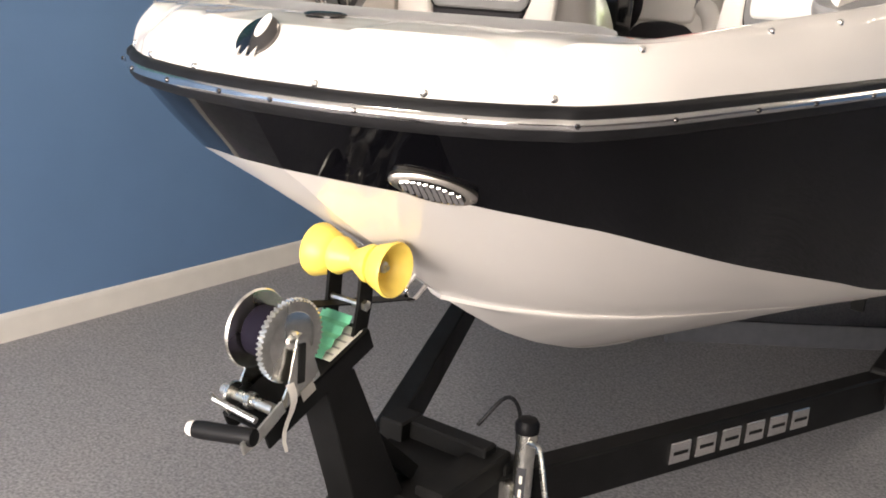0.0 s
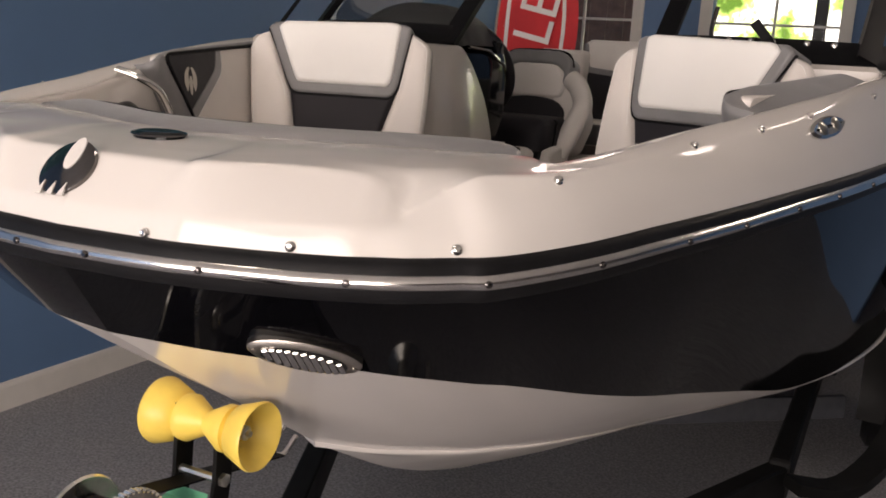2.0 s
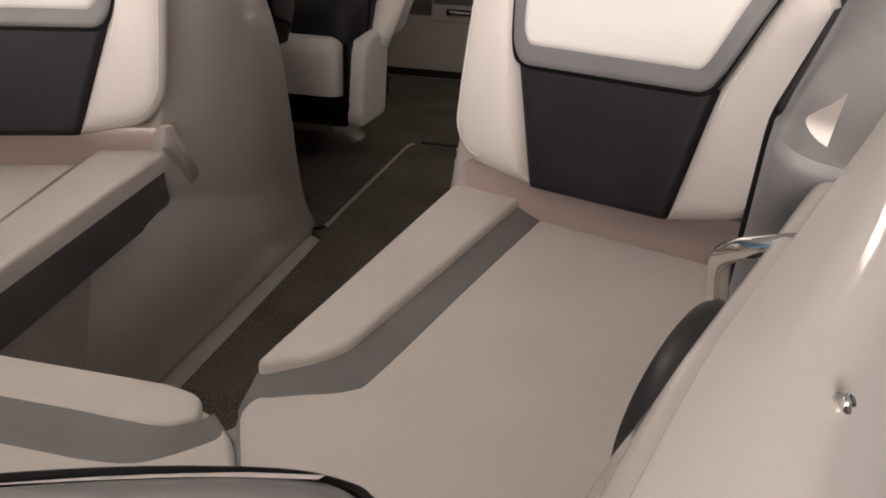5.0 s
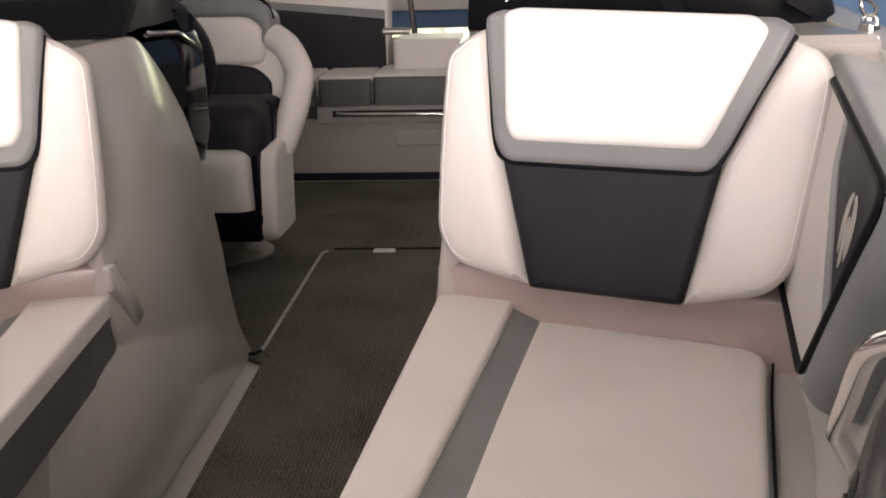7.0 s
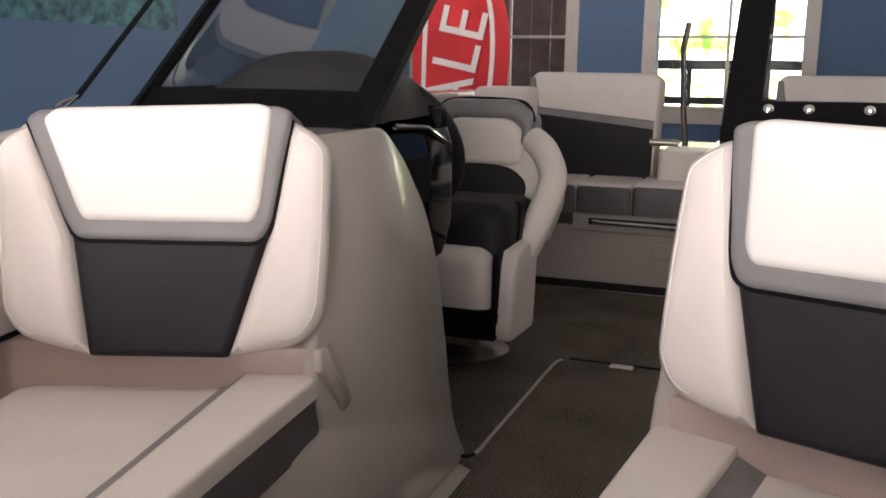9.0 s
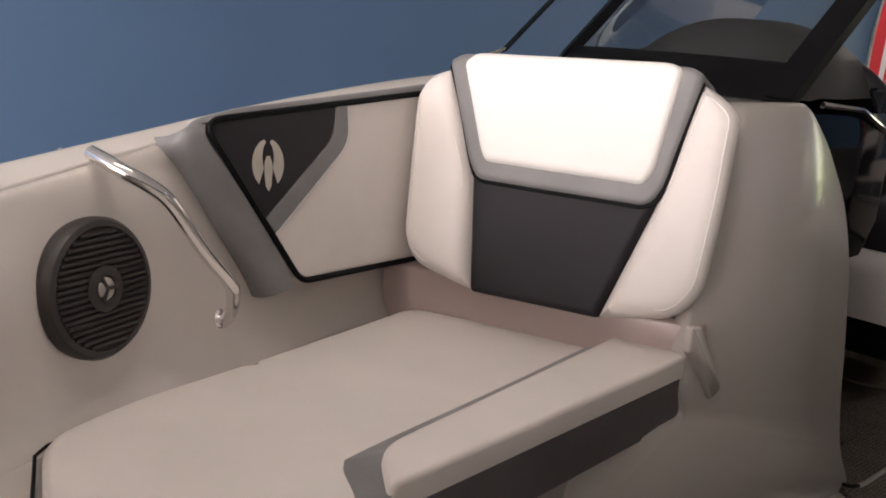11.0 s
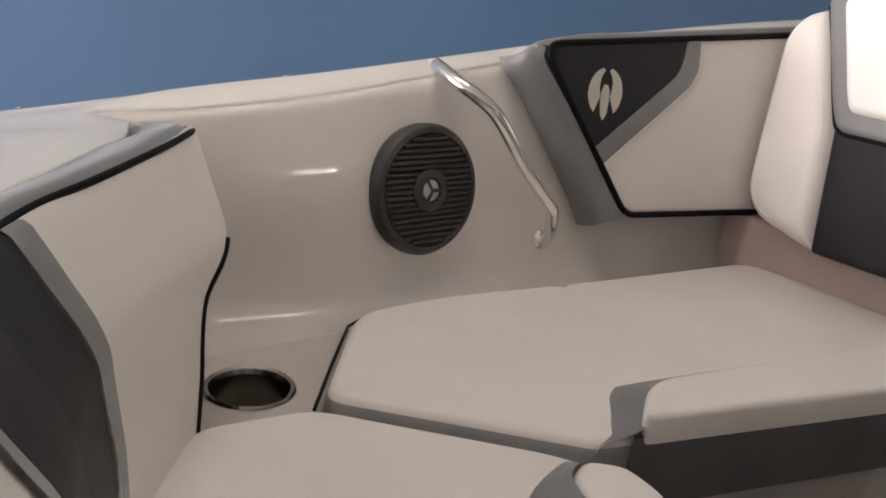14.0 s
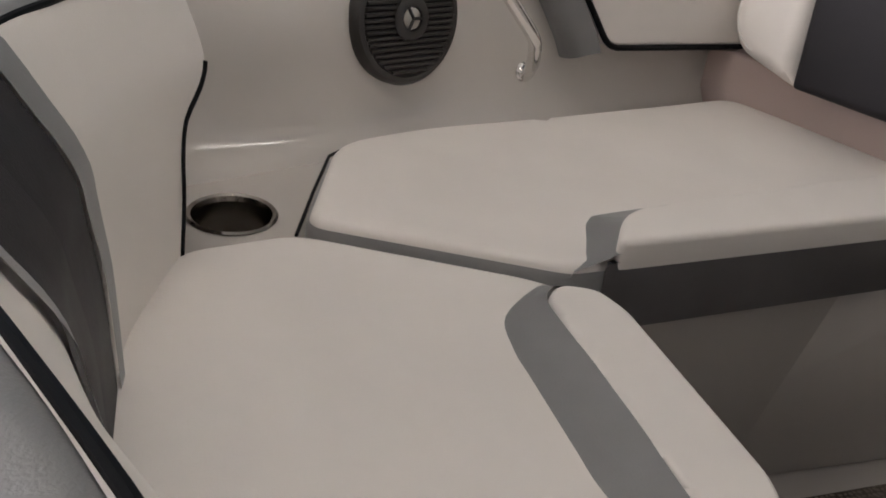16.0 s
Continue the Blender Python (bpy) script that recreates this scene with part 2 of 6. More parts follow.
def part(name, geo, material, parent=None, label="", smooth=38, mirror=1, away=None):
    """One mesh object from (verts, faces), under a thing or a part."""
    verts, faces = geo
    verts = [(v[0] * mirror, v[1], v[2]) for v in verts]
    ob = new(name, mesh_of(name, verts, faces, material, smooth, away))
    if parent:
        if parent.parent and parent.parent.parent:
            parent = parent.parent
        ob.parent = parent
    return tagged(ob, label)


def thing(name, label, category, group="", kind=""):
    return tagged(new(name), label, category, group, kind)


def moved(geo, m):
    return [tuple(m @ Vector(v)) for v in geo[0]], geo[1]


def joined(*geos):
    verts, faces = [], []
    for g in geos:
        n = len(verts)
        verts += list(g[0])
        faces += [tuple(i + n for i in f) for f in g[1]]
    return verts, faces


def box(x0, x1, y0, y1, z0, z1, b=0.0):
    """A block, with bevelled edges where b is given."""
    if not b:
        v = [(x, y, z) for x in (x0, x1) for y in (y0, y1) for z in (z0, z1)]
        return v, [(0, 1, 3, 2), (4, 6, 7, 5), (0, 4, 5, 1), (2, 3, 7, 6), (0, 2, 6, 4), (1, 5, 7, 3)]
    o = rounded([(x0, y0), (x1, y0), (x1, y1), (x0, y1)], b, 2)
    return slab(o, [(b, z0), (0, z0 + b), (0, z1 - b), (b, z1)])


def rounded(poly, r, seg=4):
    """The outline with its corners rounded; r: one radius or one for each corner."""
    out, n = [], len(poly)
    for i, p in enumerate(poly):
        rad = r[i] if isinstance(r, (list, tuple)) else r
        a, b, c = (Vector(poly[(i + k) % n]) for k in (-1, 0, 1))
        u, v = (a - b), (c - b)
        k = min(rad, u.length * 0.45, v.length * 0.45)
        if k < 1e-5:
            out.append(tuple(b))
            continue
        s, e = b + u.normalized() * k, b + v.normalized() * k
        for j in range(seg + 1):
            t = j / seg
            out.append(tuple((1 - t) ** 2 * s + 2 * t * (1 - t) * b + t * t * e))
    return out


def inset(o, d):
    """The outline moved inwards by d."""
    n = len(o)
    turn = sum(o[i][0] * o[(i + 1) % n][1] - o[(i + 1) % n][0] * o[i][1] for i in range(n))
    sg = 1 if turn > 0 else -1
    out = []
    for i in range(n):
        a, b, c = (Vector(o[(i + k) % n]) for k in (-1, 0, 1))
        e1, e2 = (b - a), (c - b)
        e1 = e1.normalized() if e1.length > 1e-9 else e2.normalized()
        e2 = e2.normalized() if e2.length > 1e-9 else e1
        nn = Vector((-(e1.y + e2.y), e1.x + e2.x)) * sg
        nn = nn.normalized() if nn.length > 1e-9 else Vector((0, 0))
        k = max(0.5, nn.dot(Vector((-e1.y, e1.x)) * sg))
        out.append(tuple(b + nn * d / k))
    return out


def slab(o, steps):
    """Rings of the outline, each moved inwards and set at a height, closed below and above."""
    n, verts, faces = len(o), [], []
    for d, z in steps:
        verts += [(x, y, z) for x, y in (inset(o, d) if d else o)]
    for k in range(len(steps) - 1):
        for i in range(n):
            j = (i + 1) % n
            faces.append((k * n + i, k * n + j, (k + 1) * n + j, (k + 1) * n + i))
    faces.append(tuple(range(n - 1, -1, -1)))
    faces.append(tuple(range((len(steps) - 1) * n, len(steps) * n)))
    return verts, faces


def inside(o, p):
    """Which of the points lie in the outline, and how far from its edge."""
    a = np.array(o, float)
    b = np.roll(a, -1, 0)
    p = np.asarray(p, float)
    e = b - a
    w = p[:, None] - a[None]
    t = np.clip((w * e).sum(-1) / np.maximum((e * e).sum(-1), 1e-12), 0, 1)
    d = np.sqrt((((w - t[..., None] * e) ** 2).sum(-1)).min(1))
    up = (a[None, :, 1] > p[:, None, 1]) != (b[None, :, 1] > p[:, None, 1])
    with np.errstate(divide="ignore", invalid="ignore"):
        xs = a[None, :, 0] + (p[:, None, 1] - a[None, :, 1]) / (b - a)[None, :, 1] * (b - a)[None, :, 0]
    return (up & (p[:, None, 0] < xs)).sum(1) % 2 == 1, d


def puff(o, z0, z1, r, crown=0.0, holes=()):
    """An upholstered pad: the outline from z0 to z1, its upper edge rounded by r, with a slight crown; holes: (x, y, radius)."""
    fine, n = [], len(o)
    for i in range(n):
        a, b = np.array(o[i]), np.array(o[(i + 1) % n])
        k = max(1, int(np.linalg.norm(b - a) / 0.02))
        fine += [tuple(a + (b - a) * j / k) for j in range(k)]
    o, n = fine, len(fine)
    extra = []
    for d in (0.12 * r, 0.38 * r, 0.7 * r, 1.05 * r):
        q = inset(o, d)
        ok, dist = inside(o, q)
        extra += [c for c, g, e in zip(q, ok, dist) if g and e > 0.93 * d]
    step = max(0.022, r * 1.3)
    lo, hi = np.min(o, 0), np.max(o, 0)
    gx, gy = np.meshgrid(np.arange(lo[0] + step / 2, hi[0], step), np.arange(lo[1] + step / 2, hi[1], step))
    grid = np.stack([gx.ravel(), gy.ravel()], 1)
    if len(grid):
        ok, dist = inside(o, grid)
        extra += [tuple(c) for c, g, e in zip(grid, ok, dist) if g and e > 1.5 * r]
    edges = [(i, (i + 1) % n) for i in range(n)]
    pts = list(o) + extra
    pts = [p for i, p in enumerate(pts) if i < n or all((p[0] - h[0]) ** 2 + (p[1] - h[1]) ** 2 > (h[2] * 1.15) ** 2 for h in holes)]
    for hx, hy, hr in holes:
        k = len(pts)
        pts += [(hx + hr * math.cos(t), hy + hr * math.sin(t)) for t in np.linspace(0, 2 * math.pi, 28, endpoint=False)]
        edges += [(k + i, k + (i + 1) % 28) for i in range(28)]
    vs, _, fs, _, _, _ = geometry.delaunay_2d_cdt([Vector(p) for p in pts], edges, [], 1 if not holes else 0, 1e-6)
    xy = np.array([tuple(v) for v in vs])
    ok, dist = inside(o, xy)
    c = np.minimum(dist, r)
    z = z1 - r + np.sqrt(np.maximum(r * r - (r - c) ** 2, 0)) + crown * (1 - np.exp(-np.maximum(dist - r, 0) / 0.05))
    verts = [(a, b, h) for (a, b), h in zip(xy, z)]
    faces = [tuple(f) for f in fs]
    if holes:
        mid = np.array([xy[list(f)].mean(0) for f in fs])
        keep, _ = inside(o, mid)
        faces = [f for f, g, m in zip(faces, keep, mid) if g and all((m[0] - h[0]) ** 2 + (m[1] - h[1]) ** 2 > (h[2] * 0.999) ** 2 for h in holes)]
    key = {(round(a, 5), round(b, 5)): i for i, (a, b) in enumerate(xy)}
    topring = [key.get((round(a, 5), round(b, 5))) for a, b in o]
    if any(t is None for t in topring):
        topring = []
        for a, b in o:
            topring.append(int(((xy - (a, b)) ** 2).sum(1).argmin()))
    k = len(verts)
    verts += [(a, b, z0) for a, b in o]
    faces += [(topring[i], topring[(i + 1) % n], k + (i + 1) % n, k + i) for i in range(n)]
    faces.append(tuple(k + i for i in range(n)))
    return verts, faces


def smoothline(pts, n):
    """A smooth curve (Catmull-Rom) through the points, n steps a span."""
    p = [np.array(q, float) for q in pts]
    p = [2 * p[0] - p[1]] + p + [2 * p[-1] - p[-2]]
    out = []
    for i in range(1, len(p) - 2):
        a, b, c, d = p[i - 1 : i + 3]
        for k in range(n):
            t = k / n
            out.append(0.5 * (2 * b + (c - a) * t + (2 * a - 5 * b + 4 * c - d) * t * t + (3 * b - a - 3 * c + d) * t**3))
    return out + [p[-2]]


def sheet(rows):
    """A surface through rows of points."""
    m, n = len(rows), len(rows[0])
    verts = [tuple(map(float, q)) for row in rows for q in row]
    return verts, [(i * n + j, i * n + j + 1, (i + 1) * n + j + 1, (i + 1) * n + j) for i in range(m - 1) for j in range(n - 1)]


def loft(stations, along=6, across=4):
    """A smooth surface through stations, each a list of points from one edge to the other."""
    fine = [smoothline(st, across) for st in stations]
    lines = [smoothline([st[k] for st in fine], along) for k in range(len(fine[0]))]
    return sheet([list(row) for row in zip(*lines)])


def skewed(p):
    """The blunt bow stands a little to port of the middle line."""
    x, y, z = p
    t = min(1.0, max(0.0, (y - 1.56) / 0.20))
    c = 0.03 * (1 - t * t * (3 - 2 * t))
    return (x + c * min(2.0, max(0.0, 1 - x / 0.6)), y, z)


def both(geo):
    """The surface and its mirror image, joined at the middle."""
    return joined(geo, ([(-x, y, z) for x, y, z in geo[0]], geo[1]))


def sweep(path, profile, closed=True, up=(0, 0, 1), cap=True):
    """A profile of (side, height) carried along a path."""
    pts = [Vector(p) for p in path]
    verts, faces, n = [], [], len(profile)
    for i, p in enumerate(pts):
        t = (pts[min(i + 1, len(pts) - 1)] - pts[max(i - 1, 0)]).normalized()
        side = t.cross(Vector(up))
        side = side.normalized() if side.length > 1e-6 else Vector((1, 0, 0))
        top = side.cross(t)
        verts += [tuple(p + side * a + top * b) for a, b in profile]
    for i in range(len(pts) - 1):
        for j in range(n if closed else n - 1):
            k = (j + 1) % n
            faces.append((i * n + j, i * n + k, (i + 1) * n + k, (i + 1) * n + j))
    if closed and cap:
        faces += [tuple(range(n)), tuple(range((len(pts) - 1) * n, len(pts) * n))]
    return verts, faces


def ring(r, n=8, flat=1.0):
    return [(r * math.cos(2 * math.pi * i / n), flat * r * math.sin(2 * math.pi * i / n)) for i in range(n)]


def tube(path, r, n=8, up=(0, 0, 1)):
    return sweep(path, ring(r, n), up=up)


def lathe(profile, n=24, caps=True):
    """A turned shape about z from (radius, height)."""
    verts, faces = [], []
    for r, z in profile:
        verts += [(r * math.cos(2 * math.pi * i / n), r * math.sin(2 * math.pi * i / n), z) for i in range(n)]
    for k in range(len(profile) - 1):
        for i in range(n):
            j = (i + 1) % n
            faces.append((k * n + i, k * n + j, (k + 1) * n + j, (k + 1) * n + i))
    if caps:
        faces += [tuple(range(n)), tuple(range((len(profile) - 1) * n, len(profile) * n))]
    return verts, faces


def frame_at(origin, u, v):
    """Axes for a flat piece: u across, v up, and their normal."""
    u, v = Vector(u).normalized(), Vector(v)
    v = (v - u * v.dot(u)).normalized()
    w = u.cross(v)
    m = Matrix((u, v, w)).transposed().to_4x4()
    m.translation = origin
    return m


def tree_of(ob):
    d = ob.data
    return BVHTree.FromPolygons([tuple(v.co) for v in d.vertices], [tuple(p.vertices) for p in d.polygons])


def seat_on(tree, p, u, toward):
    """Axes on a surface at the place nearest to p: u along it, and the normal on the side of toward."""
    q, n, _, _ = tree.find_nearest(Vector(p))
    if n.dot(Vector(toward)) < 0:
        n = -n
    u = Vector(u) - n * Vector(u).dot(n)
    u.normalize()
    m = Matrix((u, n.cross(u), n)).transposed().to_4x4()
    m.translation = q
    return m


# ---------- the room ----------
def slabwall(name, geo, material, label):
    return tagged(part(name, geo, material, None, label, smooth=0), label, "wall" if "wall" in name else name, kind="structure")


floor = slabwall("floor", box(WEST, EAST, SOUTH, NORTH, FLOOR - 0.15, FLOOR), CARPET, "speckled grey showroom carpet floor")
slabwall("ceiling", box(WEST, EAST, SOUTH, NORTH, CEIL, CEIL + 0.12), CEILING, "plain off-white showroom ceiling")
slabwall("wall_west", box(WEST - 0.15, WEST, SOUTH - 0.15, NORTH + 0.15, FLOOR - 0.15, CEIL + 0.12), WALLBLUE, "smooth matt blue painted showroom wall")

# window wall: three tall openings
OPEN = [(-2.25, -1.311), (-0.606, 0.434), (1.128, 2.168)]
SILL, HEAD = 1.535, 2.72
pieces, x = [], WEST
for a, b in OPEN:
    pieces += [box(x, a, NORTH, NORTH + 0.16, FLOOR - 0.15, CEIL + 0.12), box(a, b, NORTH, NORTH + 0.16, FLOOR - 0.15, SILL), box(a, b, NORTH, NORTH + 0.16, HEAD, CEIL + 0.12)]
    x = b
pieces.append(box(x, EAST, NORTH, NORTH + 0.16, FLOOR - 0.15, CEIL + 0.12))
slabwall("wall_north", joined(*pieces), WALLBLUE, "blue painted wall pierced by three white windows")
slabwall("wall_partition", box(1.755, EAST, 6.3, 6.42, FLOOR, CEIL), PARTITION, "light blue painted partition wall with dimmer switches")
# shop front behind the walk, plain side wall: both unseen, added to close the room
south = [box(WEST, -2.3, SOUTH - 0.15, SOUTH, FLOOR - 0.15, CEIL + 0.12), box(3.3, EAST, SOUTH - 0.15, SOUTH, FLOOR - 0.15, CEIL + 0.12),
         box(-2.3, 3.3, SOUTH - 0.15, SOUTH, 2.85, CEIL + 0.12), box(-2.3, 3.3, SOUTH - 0.15, SOUTH, FLOOR - 0.15, 0.2)]
slabwall("wall_south", joined(*south), WALLGREY, "unseen plain grey wall round the assumed wide shop front")
slabwall("wall_east", box(EAST, EAST + 0.15, SOUTH - 0.15, NORTH + 0.15, FLOOR - 0.15, CEIL + 0.12), WALLGREY, "unseen plain grey wall added to close the showroom")

o = [(0, 0), (0.016, 0), (0.016, 0.112), (0.012, 0.128), (0, 0.135)]
geo = ([(WEST + 0.001 + a, y, FLOOR + b) for y in (SOUTH, NORTH - 0.018) for a, b in o], [(i, (i + 1) % 5, 5 + (i + 1) % 5, 5 + i) for i in range(5)])
tagged(part("baseboard", geo, TRIMWHITE, None, smooth=0), "white painted baseboard along the blue wall", "baseboard", kind="structure")


def wall_window(number, x0, x1):
    """A white sash window: casing, sill, glazing bars and panes."""
    w = thing("window_%d" % number, "white painted window with slim glazing bars and clear panes", "window", "back windows", "structure")
    c, y = 0.102, NORTH - 0.022
    part("casing", joined(box(x0 - c, x0 - 0.002, y, NORTH - 0.001, SILL - 0.125, HEAD + c), box(x1 + 0.002, x1 + c, y, NORTH - 0.001, SILL - 0.125, HEAD + c),
                          box(x0 - 0.002, x1 + 0.002, y, NORTH - 0.001, HEAD, HEAD + c)), TRIMWHITE, w, smooth=0)
    part("sill", joined(box(x0 - 0.002, x1 + 0.002, y - 0.012, NORTH - 0.001, SILL - 0.125, SILL - 0.02), box(x0 - 0.002, x1 + 0.002, y - 0.03, NORTH + 0.05, SILL - 0.02, SILL + 0.005, 0.004)), TRIMWHITE, w, smooth=0)
    n, rows = 2, 2
    dx, dz = (x1 - x0) / n, (HEAD - SILL) / rows
    for i in range(1, n):
        part("glazing_bar", box(x0 + i * dx - 0.012, x0 + i * dx + 0.012, NORTH + 0.04, NORTH + 0.066, SILL, HEAD, 0.003), TRIMWHITE, w, smooth=0)
    for z in (SILL + 0.52, SILL + 0.9):
        part("glazing_bar", box(x0, x1, NORTH + 0.042, NORTH + 0.064, z - 0.011, z + 0.011, 0.003), TRIMWHITE, w, smooth=0)
    for i in range(n):
        p = part("pane", box(x0 + i * dx + 0.01, x0 + (i + 1) * dx - 0.01, NORTH + 0.051, NORTH + 0.054, SILL, HEAD), GLASS, w, smooth=0)
        p.visible_shadow = False


for k, (a, b) in enumerate(OPEN):
    wall_window(k + 1, a, b)

shop = thing("window_4", "assumed unseen shop front glazing behind the walk, wide and dark-framed", "window", kind="structure")
part("frame", joined(box(-2.3, 3.3, SOUTH - 0.09, SOUTH - 0.03, 0.2, 0.27), box(-2.3, 3.3, SOUTH - 0.09, SOUTH - 0.03, 2.78, 2.85), *[box(x - 0.035, x + 0.035, SOUTH - 0.09, SOUTH - 0.03, 0.27, 2.78) for x in (-2.265, -0.43, 1.43, 3.265)]), RAILBROWN, shop, smooth=0)
for x0, x1 in ((-2.23, -0.465), (-0.395, 1.395), (1.465, 3.23)):
    part("pane", box(x0, x1, SOUTH - 0.063, SOUTH - 0.057, 0.27, 2.78), GLASS, shop, smooth=0).visible_shadow = False

# what shows outside: a porch with a railing, timber walls and sunlit leaves
tagged(part("backdrop", box(-14, 14, 19.0, 19.05, -3, 9), GARDEN, None, smooth=0), "sunlit pale green garden and bright sky", "backdrop", kind="structure")
tagged(part("ground", box(-60, 60, NORTH + 0.17, 60, -0.4, -0.3), mat("pale paving", (0.42, 0.40, 0.36), 0.9, vary=0.15, scale=2), None, smooth=0), "pale sunlit paving outside", "ground", kind="structure")


def porch_wall(x0, x1, y):
    w = thing("timber_wall", "brown vertical board wall of the porch outside", "wall", "porch walls")
    n = max(2, round((x1 - x0) / 0.19))
    for i in range(n):
        a = x0 + (x1 - x0) * i / n
        part("plank", box(a + 0.003, a + (x1 - x0) / n - 0.003, y, y + 0.03, -0.3, 3.6, 0.004), TIMBER, w, smooth=0)
    part("post", box(x0 + 0.42, x0 + 0.455, y - 0.05, y - 0.004, -0.3, 3.6, 0.003), PINE, w, "pale pine post", smooth=0)


porch_wall(-3.4, -1.46, 10.6)
porch_wall(1.62, 3.2, 10.6)


def railing():
    r = thing("porch_railing", "dark brown timber porch railing outside", "railing")
    for z, h in ((1.06, 0.09), (1.50, 0.07), (1.83, 0.09)):
        part("rail", box(-1.4, 1.6, 11.0, 11.06, z, z + h, 0.006), RAILBROWN, r, smooth=0)
    for i in range(9):
        xx = -1.3 + i * 0.35
        part("baluster", box(xx, xx + 0.045, 11.06, 11.1, -0.3, 1.9, 0.004), RAILBROWN, r, smooth=0)
    part("post", box(0.05, 0.17, 10.9, 11.0, -0.3, 3.4, 0.006), RAILBROWN, r, smooth=0)


railing()


def light_fitting(x, y):
    f = thing("ceiling_light", "white twin-tube fluorescent ceiling light", "ceiling light", "ceiling lights")
    part("tray", box(x - 0.11, x + 0.11, y - 0.62, y + 0.62, CEIL - 0.05, CEIL - 0.001, 0.006), TRIMWHITE, f, smooth=0)
    for dx in (-0.06, 0.06):
        part("tube", moved(lathe([(0.004, -0.6), (0.014, -0.6), (0.014, 0.6), (0.004, 0.6)], 10), pose(x + dx, y, CEIL - 0.075, 90, 0, 0)), TUBE, f, "bare fluorescent tube")
        for yy in (-0.605, 0.605):
            part("lampholder", box(x + dx - 0.012, x + dx + 0.012, y + yy - 0.012, y + yy + 0.012, CEIL - 0.1, CEIL - 0.052, 0.003), TRIMWHITE, f, smooth=0)


for lx, ly in ((-0.45, 2.0), (-1.25, 7.2), (2.05, 4.7)):
    light_fitting(lx, ly)


def sea_banner():
    b = thing("sea_banner", "long printed banner of blue-green sea on the wall", "banner")
    n = 40
    rows = [[(WEST + 0.006 + 0.002 * math.sin(i * 0.9), 1.6 + 4.15 * i / n, z) for i in range(n + 1)] for z in (1.951, 2.3, 2.85)]
    part("print", sheet(rows), SEA, b)
    rnd = random.Random(5)
    for _ in range(26):
        y, z, w = rnd.uniform(1.8, 5.4), rnd.uniform(2.0, 2.7), rnd.uniform(0.08, 0.34)
        o = rounded([(y, z), (y + w, z + 0.012), (y + w * 1.1, z + 0.03), (y + 0.02, z + 0.022)], 0.01, 2)
        part("surf", ([(WEST + 0.0105, a, c) for a, c in o], [tuple(range(len(o)))]), FOAM, b, smooth=0)


sea_banner()


def text_geo(word, size, depth=0.002):
    c = bpy.data.curves.new(word, "FONT")
    c.body, c.size, c.extrude, c.align_x, c.align_y = word, size, depth, "CENTER", "CENTER"
    ob = bpy.data.objects.new(word, c)
    scene.collection.objects.link(ob)
    d = bpy.data.meshes.new_from_object(ob.evaluated_get(bpy.context.evaluated_depsgraph_get()))
    geo = ([tuple(v.co) for v in d.vertices], [tuple(p.vertices) for p in d.polygons])
    bpy.data.objects.remove(ob)
    bpy.data.curves.remove(c)
    bpy.data.meshes.remove(d)
    return geo


def feather_flag(x, y, turn, label):
    """A tall sail-shaped banner on a pole, with a word running up it."""
    f = thing("feather_flag", label, "flag", "sale flags")
    m = pose(x, y, FLOOR, 0, 0, turn)
    part("base", moved(box(-0.2, 0.2, -0.2, 0.2, 0.0, 0.02, 0.006), m), PAINTBLACK, f, smooth=0)
    pole = smoothline([(-0.30, 0, 0.02), (-0.30, 0, 1.4), (-0.28, 0, 2.2), (-0.12, 0, 2.85)], 5)
    part("pole", moved(tube(pole, 0.011, 8, (0, 1, 0)), m), STEEL, f)
    left = smoothline([(-0.285, 0, 0.95), (-0.285, 0, 1.6), (-0.265, 0, 2.3), (-0.12, 0, 2.82)], 6)
    right = smoothline([(-0.10, 0, 0.95), (0.27, 0, 1.45), (0.35, 0, 2.2), (0.06, 0, 2.84)], 6)
    rows = []
    for i, (a, b) in enumerate(zip(left, right)):
        rows.append([(a[0] + (b[0] - a[0]) * k / 10, 0.025 * math.sin(k * 0.9 + i * 0.25) * (k / 10), a[2] + (b[2] - a[2]) * k / 10) for k in range(11)])
    part("cloth", moved(sheet(rows), m), RED, f)
    for k, q in ((1, 0), (8, 1)):
        rows2 = [[(p[0], p[1] - 0.012, p[2]), (p2[0], p2[1] - 0.012, p2[2])] for p, p2 in ((r[k], [r[k][0] + 0.03, r[k][1], r[k][2]]) for r in rows)]
        part("stripe", moved(sheet(rows2), m), BANNERWHITE, f, "white border stripe")
    g = moved(text_geo("SALE", 0.43), m @ pose(0.005, -0.045, 1.85, 90, -78, 0))
    part("lettering", g, BANNERWHITE, f, "white word SALE running up the cloth", smooth=0)


feather_flag(-1.68, 7.5, 8, "red feather flag with SALE in white letters")
feather_flag(2.02, 7.9, -12, "red feather flag with SALE beside the window")


def dimmer(x):
    s = thing("dimmer_switch", "square white dimmer switch with round knob", "switch", "wall switches")
    m = pose(x, 6.299, 1.69, 90, 0, 0)
    part("plate", moved(slab(rounded([(-0.041, -0.041), (0.041, -0.041), (0.041, 0.041), (-0.041, 0.041)], 0.006, 2), [(0, 0), (0, 0.008), (0.003, 0.011)]), m), TRIMWHITE, s)
    k = part("knob", moved(lathe([(0.026, 0.011), (0.025, 0.02), (0.020, 0.024)], 20), m), TRIMWHITE, s)
    part("groove", moved(lathe([(0.029, 0.0112), (0.027, 0.0118)], 20), m), INK, k)


for k in range(4):
    dimmer(2.185 + 0.098 * k)

